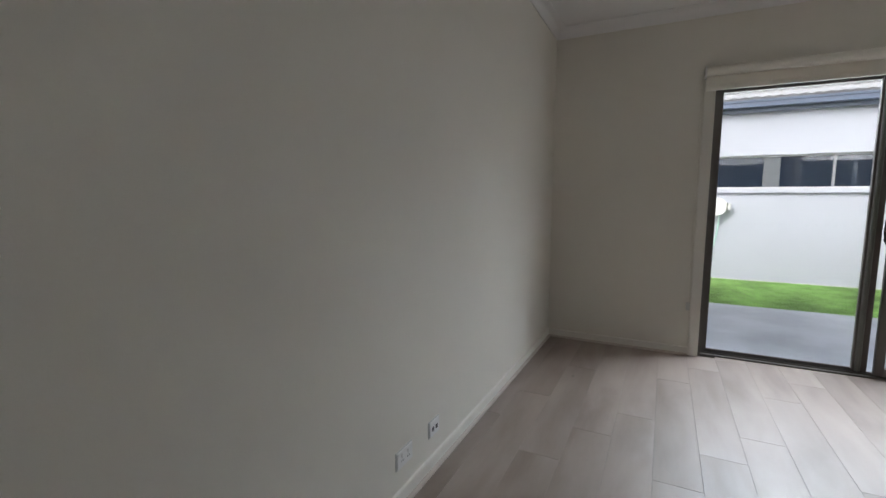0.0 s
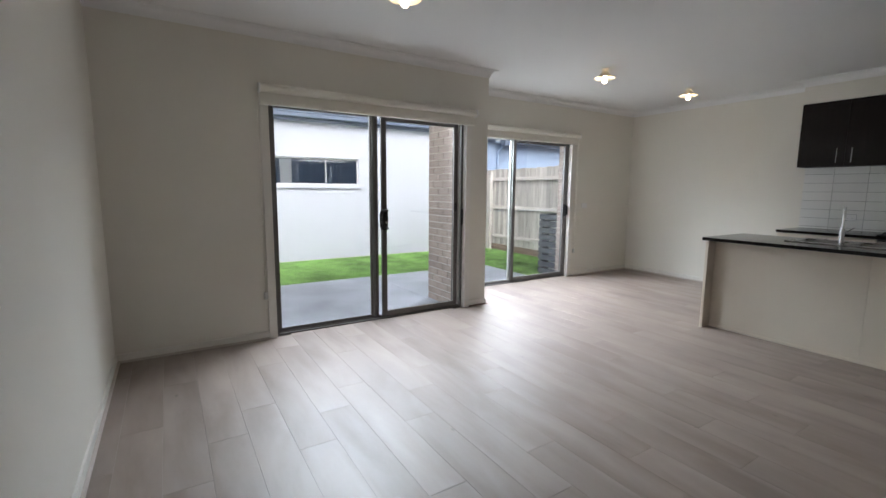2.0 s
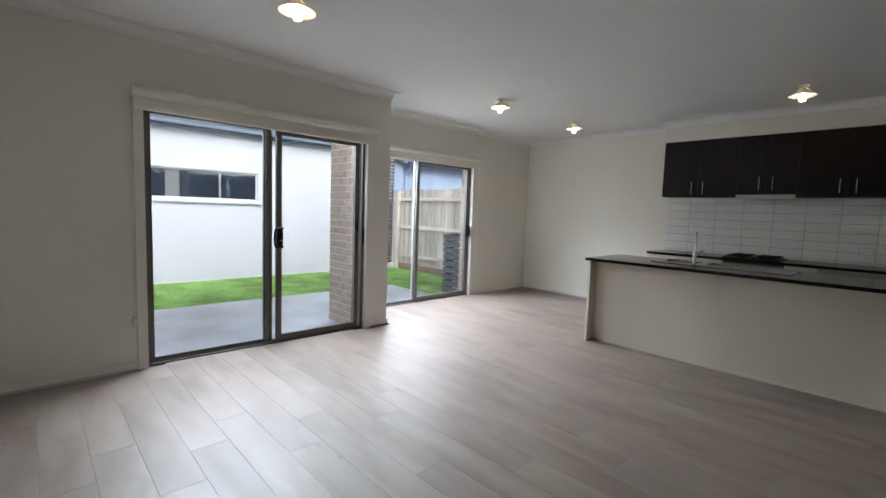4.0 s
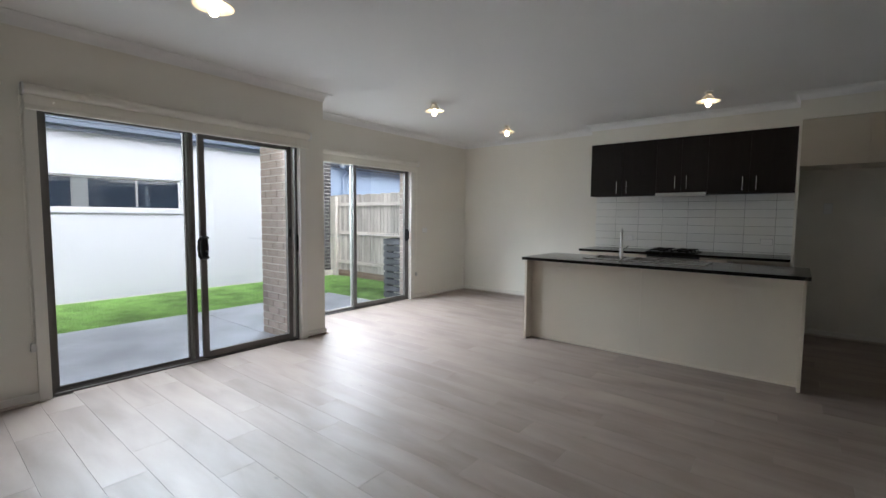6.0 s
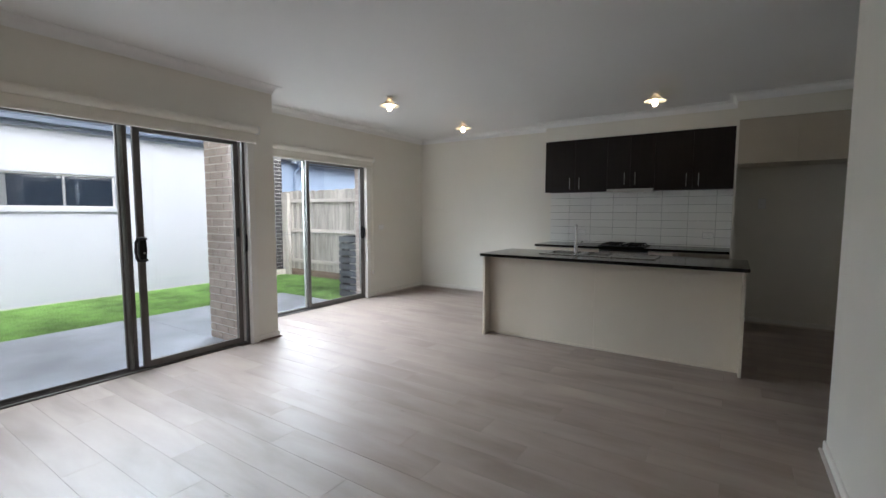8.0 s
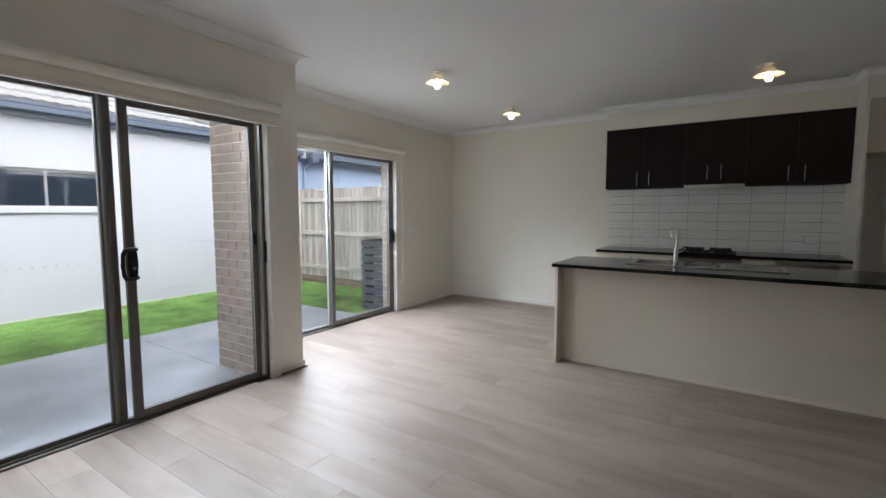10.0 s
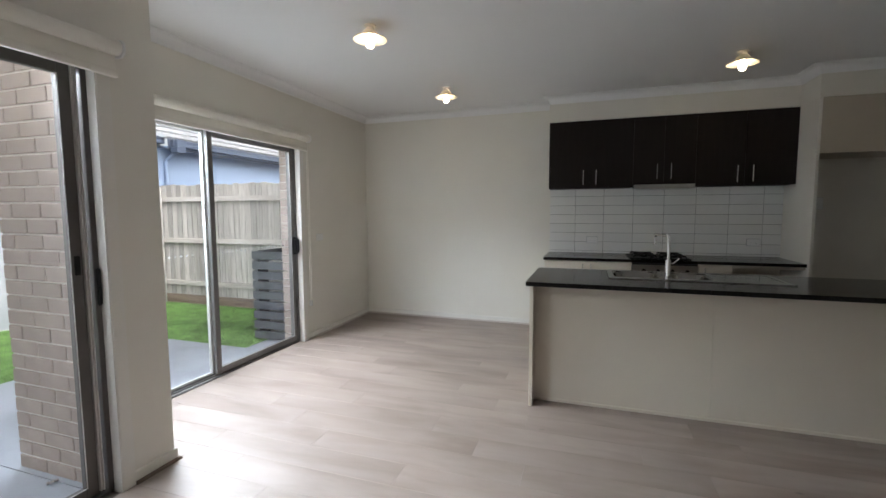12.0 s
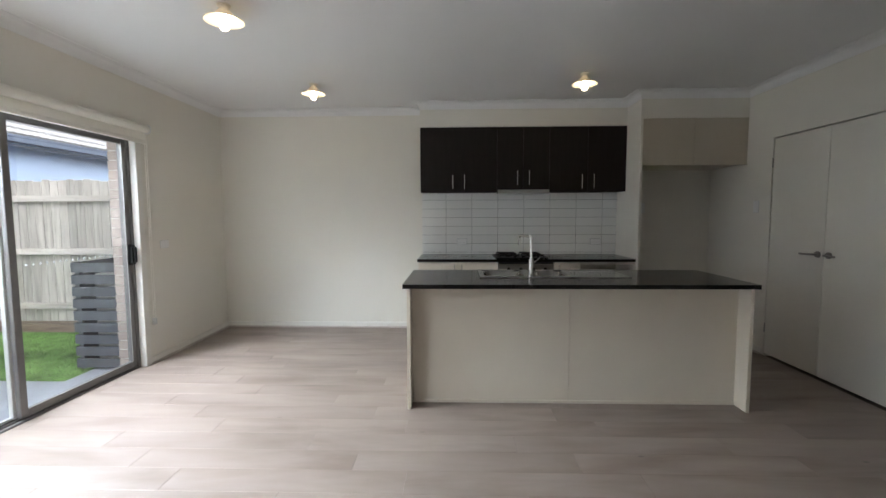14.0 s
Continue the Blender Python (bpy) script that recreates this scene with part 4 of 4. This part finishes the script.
for b in ((WA, WA + 0.03, *yy, WZ0, WZ1), (WB - 0.03, WB, *yy, WZ0, WZ1), (WA + 0.03, WB - 0.03, *yy, WZ0, WZ0 + 0.03), (WA + 0.03, WB - 0.03, *yy, WZ1 - 0.03, WZ1)):
    box(bm, *b, 0.003)
part("window_frame", bm, WINFR, win, "pale grey window frame")
bpart("mullion", (2.433, 2.467, *yy, WZ0 + 0.031, WZ1 - 0.031), MULL, win, "grey window mullion", bev=0.003)
bm = bmesh.new()
box(bm, WA - 0.05, WB + 0.05, NW - 0.045, NW + 0.02, WZ0 - 0.07, WZ0 - 0.004, 0.006)
part("window_sill", bm, RENDERW, win)
PANE = mat("dark_window_glass", (0.014, 0.021, 0.034), 0.04, var=0.1, rvar=0.0)
PANE.node_tree.nodes["Principled BSDF"].inputs["Specular IOR Level"].default_value = 0.25
for a, b in ((WA + 0.03, 2.433), (2.467, WB - 0.03)):
    bpart("pane", (a - 0.01, b + 0.01, NW + 0.06, NW + 0.066, WZ0 + 0.025, WZ1 - 0.025), PANE, win)
bpart("window_curtain", (1.56, 1.78, NW + 0.054, NW + 0.059, WZ0 + 0.03, WZ1 - 0.03), CURT, win, "grey curtain edge behind the pane")
EY = NW - 0.10              # eave line


def gutter(parent, axis, at, a, b, side, z):
    """Quad gutter with a fascia behind it."""
    bm = bmesh.new()
    poly = [(at, z), (at + side * 0.10, z), (at + side * 0.112, z + 0.012), (at + side * 0.112, z + 0.075), (at + side * 0.122, z + 0.085), (at + side * 0.122, z + 0.118), (at + side * 0.112, z + 0.118), (at + side * 0.106, z + 0.09), (at + side * 0.106, z + 0.02), (at + side * 0.004, z + 0.02), (at, z + 0.11)]
    prism(bm, poly, axis, a, b)
    part("gutter", bm, GUTTER, parent, "slate-coloured metal gutter")
    bm = bmesh.new()
    s = sorted((at + side * -0.02, at - side * 0.001))
    if axis == "x":
        box(bm, a, b, s[0], s[1], z - 0.06, z + 0.15)
    else:
        box(bm, s[0], s[1], a, b, z - 0.06, z + 0.15)
    part("fascia", bm, GUTTER, parent)


gutter(nh, "x", EY, -9.4, 4.94, -1, 2.67)
bpart("soffit", (-9.4, 4.94, EY + 0.001, NW - 0.001, 2.67, 2.69), RENDERW, nh)
PITCH = math.tan(radians(25))
RE = 4.94                   # east end of the white house's eave


def tiled_roof(parent, x0, x1, y0, rows, z0, along="x", flip=1, hip=0.0):
    """Courses of low-profile tiles climbing from an eave."""
    bm = bmesh.new()
    L = 0.34
    for r in range(rows):
        lo, hi = r * L, (r + 1) * L + 0.05
        a = x0 + hip * r * L
        b = x1 - hip * r * L
        n = max(int((b - a) / 0.3), 1)
        w = (b - a) / n
        for i in range(n):
            u0, u1 = a + i * w, a + (i + 1) * w + 0.002
            um = (u0 + u1) / 2
            pts = []
            for v, dz in ((lo, 0.042), (hi, 0.0)):
                zz = z0 + v * PITCH + dz
                for u, c in ((u0, 0.0), (u0 + w * 0.25, 0.016), (um, 0.0), (u0 + w * 0.75, 0.016), (u1, 0.0)):
                    pts.append((u, v, zz + c))
            for c in range(5):
                u, v, zz = pts[c]
                pts.append((u, v + 0.04, zz - 0.042))
            vs = [bm.verts.new((u, y0 + flip * v, z) if along == "x" else (y0 + flip * v, u, z)) for u, v, z in pts]
            for c in range(4):
                bm.faces.new((vs[c], vs[c + 1], vs[6 + c], vs[5 + c]))
                bm.faces.new((vs[10 + c], vs[11 + c], vs[c + 1], vs[c]))
    return part("roof", bm, ROOFT, parent, "grey concrete tiled roof")


tiled_roof(nh, -9.4, RE, EY - 0.05, 12, 2.79, hip=1.0)
bm = bmesh.new()
for k in range(9):
    u = k * 0.45
    tube(bm, [(RE - u, EY + u, 2.85 + u * PITCH), (RE - u - 0.43, EY + u + 0.43, 2.85 + (u + 0.43) * PITCH + 0.014)], 0.055, 10)
part("roof_hip", bm, HIPT, nh, "capped hip of grey tiles", smooth=True)
structure("edging", [(-4.0, HE, NW - 0.03, NW - 0.001, GZ - 0.1, GZ + 0.012)], GREYPL, "pale strip along the foot of the white wall")
# hose
reel = thing("hose_reel", 0.93, NW, 1.1, "white round hose reel with pale green hose on the white wall", "hose reel")
bm = bmesh.new()
tube(bm, [(0.93, NW, 1.12), (0.93, NW - 0.16, 1.12)], 0.15, 24)
part("reel_drum", bm, WHITEP, reel, smooth=True)
bm = bmesh.new()
box(bm, 1.09, 1.14, NW - 0.14, NW, 1.06, 1.18, 0.006)
part("reel_arm", bm, GREYPL, reel)
bm = bmesh.new()
tube(bm, [(0.99, NW - 0.09, 1.0), (0.97, NW - 0.07, 0.7), (0.93, NW - 0.06, 0.45), (0.85, NW - 0.08, 0.2)], 0.012, 8)
part("hose", bm, mat("pale_green_hose", (0.45, 0.66, 0.58), 0.5), reel, smooth=True)

# blue-grey house beyond the fence
BY = 10.25
bh = thing("rear_house", 10, BY + 3, GZ, "blue-grey rendered house beyond the fence with a slate gutter and tiled roof", "house", kind="structure")
bpart("wall", (6.6, 16.0, BY, BY + 7, GZ - 0.2, 2.66), BLUEW, bh)
gutter(bh, "x", BY - 0.28, 7.30, 16.5, -1, 2.62)
gutter(bh, "x", BY - 0.10, 6.60, 7.28, -1, 2.66)
bpart("soffit", (7.30, 16.5, BY - 0.28, BY, 2.60, 2.62), BLUEW, bh)
tiled_roof(bh, 7.20, 16.5, BY - 0.33, 12, 2.74)
bm = bmesh.new()
tube(bm, [(7.42, BY - 0.33, 2.62), (7.42, BY - 0.33, 2.54), (7.42, BY - 0.06, 2.36), (7.42, BY - 0.06, GZ)], 0.04, 12)
part("downpipe", bm, BLUEW, bh, smooth=True)
bm = bmesh.new()
box(bm, 7.33, 7.52, BY - 0.46, BY - 0.28, 2.50, 2.74, 0.01)
part("rainwater_head", bm, GUTTER, bh)

# dark brick return of the white house
DX0, DX1, DY0, DY1 = 5.75, 6.54, 9.56, 9.90
dp = thing("brick_pier", 6.1, 9.7, GZ, "charcoal brick pier with pale mortar beside the fence", "pier", kind="structure")
bpart("mortar_core", (DX0 + 0.008, DX1 - 0.008, DY0 + 0.008, DY1, GZ - 0.1, 3.0), LMORTAR, dp)

# a leaf blown against the brick return
leaf = thing("dry_leaf", 2.53, 5.27, GZ, "crumpled pale dry leaf on the patio beside the brick wall", "leaf")
bm = bmesh.new()
grid = [[bm.verts.new((2.50 + 0.012 * i, 5.25 + 0.011 * j, GZ + 0.004 + 0.016 * abs(math.sin(i * 1.3 + j * 0.9)))) for j in range(4)] for i in range(6)]
for i in range(5):
    for j in range(3):
        if (i, j) not in ((0, 0), (4, 2), (0, 2)):
            bm.faces.new((grid[i][j], grid[i + 1][j], grid[i + 1][j + 1], grid[i][j + 1]))
part("leaf_blade", bm, mat("dry_leaf", (0.42, 0.38, 0.36), 0.8, var=0.3, scale=40), leaf)

# timber fence
XF = 6.5
fence = thing("fence", XF, 8, GZ, "weathered grey pine paling fence with three rails", "fence", kind="structure")
bm = None
y, k = 5.2, 0
while y < 9.45:
    w = random.uniform(0.098, 0.104)
    zt = 1.83 + random.uniform(-0.018, 0.018)
    off = random.uniform(0.0, 0.008)
    bpart("paling", (XF + off, XF + off + 0.014, y, y + w - 0.003, GZ + 0.12, zt), PINE, fence)
    y += w + 0.005
    k += 1
for z in (0.24, 0.935, 1.60):
    bpart("rail", (XF - 0.0455, XF - 0.001, 5.2, 9.44, z - 0.038, z + 0.038), PINER, fence, bev=0.003)
bpart("post", (XF - 0.125, XF - 0.046, 9.17, 9.30, GZ - 0.2, 1.79), PINE, fence, bev=0.004)
bpart("plinth_board", (XF - 0.014, XF - 0.001, 5.2, 9.44, GZ - 0.1, GZ + 0.14), DPINE, fence, "dark brown plinth board")
bpart("garden_sleeper", (5.7, XF - 0.09, 9.30, 9.36, GZ - 0.05, GZ + 0.13), PINER, None, bev=0.006)
tagged(bpy.data.objects["garden_sleeper"], "weathered timber sleeper on the turf", "sleeper")

# slatted screen round the outdoor unit
scr = thing("slatted_screen", 5.35, 5.98, GZ, "charcoal slatted timber screen round an outdoor unit", "screen")
SX, SYW, SYN, SXE = 5.13, 5.72, 6.20, 6.12
for k in range(9):
    z = GZ + 0.02 + k * 0.116
    bpart("slat", (SX, SX + 0.02, SYW, SYN, z, z + 0.090), CHARC, scr, bev=0.002)
    bpart("slat", (SX + 0.021, SXE, SYN - 0.02, SYN, z, z + 0.090), CHARC, scr, bev=0.002)
    bpart("slat", (SXE - 0.02, SXE, SYW, SYN - 0.021, z, z + 0.090), CHARC, scr, bev=0.002)
for px, py in ((SX + 0.021, SYN - 0.065), (SX + 0.021, SYW), (SXE - 0.065, SYN - 0.065), (SXE - 0.065, SYW)):
    bpart("post", (px, px + 0.043, py, py + 0.043, GZ, GZ + 1.02), CHARC, scr)
unit = thing("outdoor_unit", 5.62, 5.9, GZ, "pale grey air-conditioning unit inside the slatted screen", "air conditioner")
bpart("casing", (5.25, 5.98, 5.78, 6.08, GZ + 0.06, GZ + 0.92), GREYPL, unit, bev=0.01)
bpart("unit_foot", (5.32, 5.38, 5.77, 6.1, GZ, GZ + 0.059), DARKIN, unit)
bpart("unit_foot", (5.85, 5.91, 5.77, 6.1, GZ, GZ + 0.059), DARKIN, unit)

# ---- the house's own brick skin ----
RX, RY = 2.59, 5.64         # outer faces of the return
skin = thing("brick_wall", RX, 5.3, GZ, "pinkish-brown brick return wall with cream mortar", "brick wall", kind="structure")
MJ = 0.007
bpart("mortar_bed", (RX + MJ, NIBX - 0.121, N1 + 0.255, RY - MJ, GZ - 0.1, CH + 0.1), MORTAR, skin)
bpart("mortar_bed", (NIBX - 0.12, D2A, N2 + 0.141, RY - MJ, GZ - 0.1, CH + 0.1), MORTAR, skin)
bpart("mortar_bed", (D2B + 0.018, EX + 0.3, N2 + 0.141, RY - MJ, GZ - 0.1, CH + 0.1), MORTAR, skin)
bpart("mortar_bed", (D2A, D2B, N2 + 0.16, RY - MJ, DH, CH + 0.1), MORTAR, skin)
structure("outer_wall", [(WX - 0.5, D1A, N1 + 0.141, N1 + 0.25, GZ - 0.1, CH + 0.1), (D1B, RX + 0.12, N1 + 0.141, N1 + 0.25, GZ - 0.1, CH + 0.1), (D1A, D1B, N1 + 0.16, N1 + 0.25, DH, CH + 0.1)], MORTAR, "plain outer brickwork round the first sliding door")
structure("eave", [(WX - 0.6, RX - 0.01, N1 + 0.251, N1 + 0.95, 2.50, 2.56), (RX - 0.30, EX + 0.6, RY + 0.001, RY + 0.28, 2.50, 2.56)], CEIL, "white eave lining outside the doors")


def brick_mesh(lx, ly, lz, name="brick"):
    bm = bmesh.new()
    box(bm, 0, lx, 0, ly, 0, lz, 0.0)
    bmesh.ops.bevel(bm, geom=list(bm.edges), offset=0.003, segments=1, affect="EDGES")
    me = bpy.data.meshes.new(name)
    bm.to_mesh(me)
    bm.free()
    return me


def face_bricks(parent, material, axis, face, a, b, z0, z1, side, depth=0.05, course=0.086, length=0.24, shift=0.0, skip=None, bl=0.230, bh=0.076):
    """Bricks in stretcher bond whose outer face stands at `face`."""
    cache = {}
    r = 0
    z = z0
    while z + bh < z1:
        u = a - (length / 2 if r % 2 else 0.0) + shift
        while u < b:
            u0, u1 = max(u, a), min(u + bl, b)
            if u1 - u0 > 0.03 and not (skip and skip(u0, u1, z)):
                L = round(u1 - u0, 3)
                if L not in cache:
                    me = brick_mesh(L, depth, bh) if axis == "x" else brick_mesh(depth, L, bh)
                    me.materials.append(material)
                    cache[L] = me
                j = random.uniform(-0.0012, 0.0012)
                f0 = face + j if side < 0 else face - depth + j
                p = Vector((u0, f0, z) if axis == "x" else (f0, u0, z))
                shared("brick", cache[L], parent, p - parent.location)
            u += length
        z += course
        r += 1


face_bricks(skin, BRICK, "y", RX, N1 + 0.251, RY, GZ, 2.50, -1)
face_bricks(skin, BRICK, "x", RY, RX + 0.052, D2A, GZ, 2.50, 1)
face_bricks(skin, BRICK, "x", RY, D2B + 0.062, D2B + 0.60, GZ, 2.50, 1)
face_bricks(skin, BRICK, "y", D2B + 0.010, N2 + 0.144, RY, GZ, 2.10, -1)
face_bricks(dp, DBRICK, "y", DX1, DY0 + 0.052, DY1, GZ, 2.98, 1)
face_bricks(dp, DBRICK, "x", DY0, DX0, DX1, GZ, 2.98, -1)

# ---- splashback tiles ----
splash = thing("splashback", EX, 1.8, 0.92, "white stack-laid rectangular wall tiles with grey grout", "splashback", kind="structure")
bpart("grout", (EX - 0.004, EX - 0.001, NY1, CY1, 0.902, 1.66), GROUT, splash)
tz0, TH, TW, GJ = 0.826, 0.1045, 0.3105, 0.003
cache = {}
for r in range(8):
    z0, z1 = max(tz0 + r * TH, 0.904), min(tz0 + (r + 1) * TH - GJ, 1.664)
    if z1 - z0 < 0.01:
        continue
    for c in range(9):
        y1 = 2.965 - c * TW
        y0 = max(y1 - TW + GJ, NY1 + 0.001)
        y1 = min(y1, CY1)
        if y1 - y0 < 0.01:
            continue
        key = (round(y1 - y0, 4), round(z1 - z0, 4))
        if key not in cache:
            bm = bmesh.new()
            box(bm, -0.0045, 0, 0, key[0], 0, key[1])
            bmesh.ops.bevel(bm, geom=list(bm.edges), offset=0.0012, segments=1, affect="EDGES")
            me = bpy.data.meshes.new("tile")
            bm.to_mesh(me)
            bm.free()
            me.materials.append(TILE)
            cache[key] = me
        shared("tile", cache[key], splash, Vector((EX - 0.0042 + random.uniform(-0.0003, 0.0003), y0, z0)) - splash.location)

# ---- floor planks ----
PW, PL = 0.1985, 1.24
pc = {}


def plank(x0, x1, y0, y1):
    key = (round(x1 - x0, 3), round(y1 - y0, 3))
    if key not in pc:
        bm = bmesh.new()
        box(bm, 0, key[0] - 0.0009, 0, key[1] - 0.0009, -0.008, 0)
        tops = [e for e in bm.edges if all(v.co.z > -0.001 for v in e.verts)]
        bmesh.ops.bevel(bm, geom=tops, offset=0.0009, segments=1, affect="EDGES")
        me = bpy.data.meshes.new("plank")
        bm.to_mesh(me)
        bm.free()
        me.materials.append(OAK)
        pc[key] = me
    shared("plank", pc[key], FLOOR, (x0, y0, 0))


for k in range(-22, 16):
    xa = 3.36 + k * PW
    xb = xa + PW
    a, b = max(xa, WX), min(xb, EX)
    if b - a < 0.01:
        continue
    offs = (3.10, 3.42, 2.80 + 0.06 * (k > 0))[k % 3] + random.uniform(-0.03, 0.03) * (abs(k) > 3)
    top_y = N2 if a > NIBX else N1
    if a > D1A and b < D1B:
        top_y = F1 + 0.001
    if a > D2A and b < D2B:
        top_y = F2 + 0.001
    low_y = SY if b > SWX else SWY
    runs = [(a, b, low_y, top_y)]
    if a < HX and b > SWX:
        runs.append((max(a, SWX), min(b, HX), HY, SY))
    if a < NIBX < b:
        runs.append((NIBX, b, N1, N2))
    if a < SWX < b:
        runs.append((SWX, b, SY, SWY))
    for ra, rb, lo, hi in runs:
        y = offs - 5 * PL
        while y < hi:
            y0, y1 = max(y, lo), min(y + PL, hi)
            if y1 - y0 > 0.02:
                plank(ra, rb, y0, y1)
            y += PL
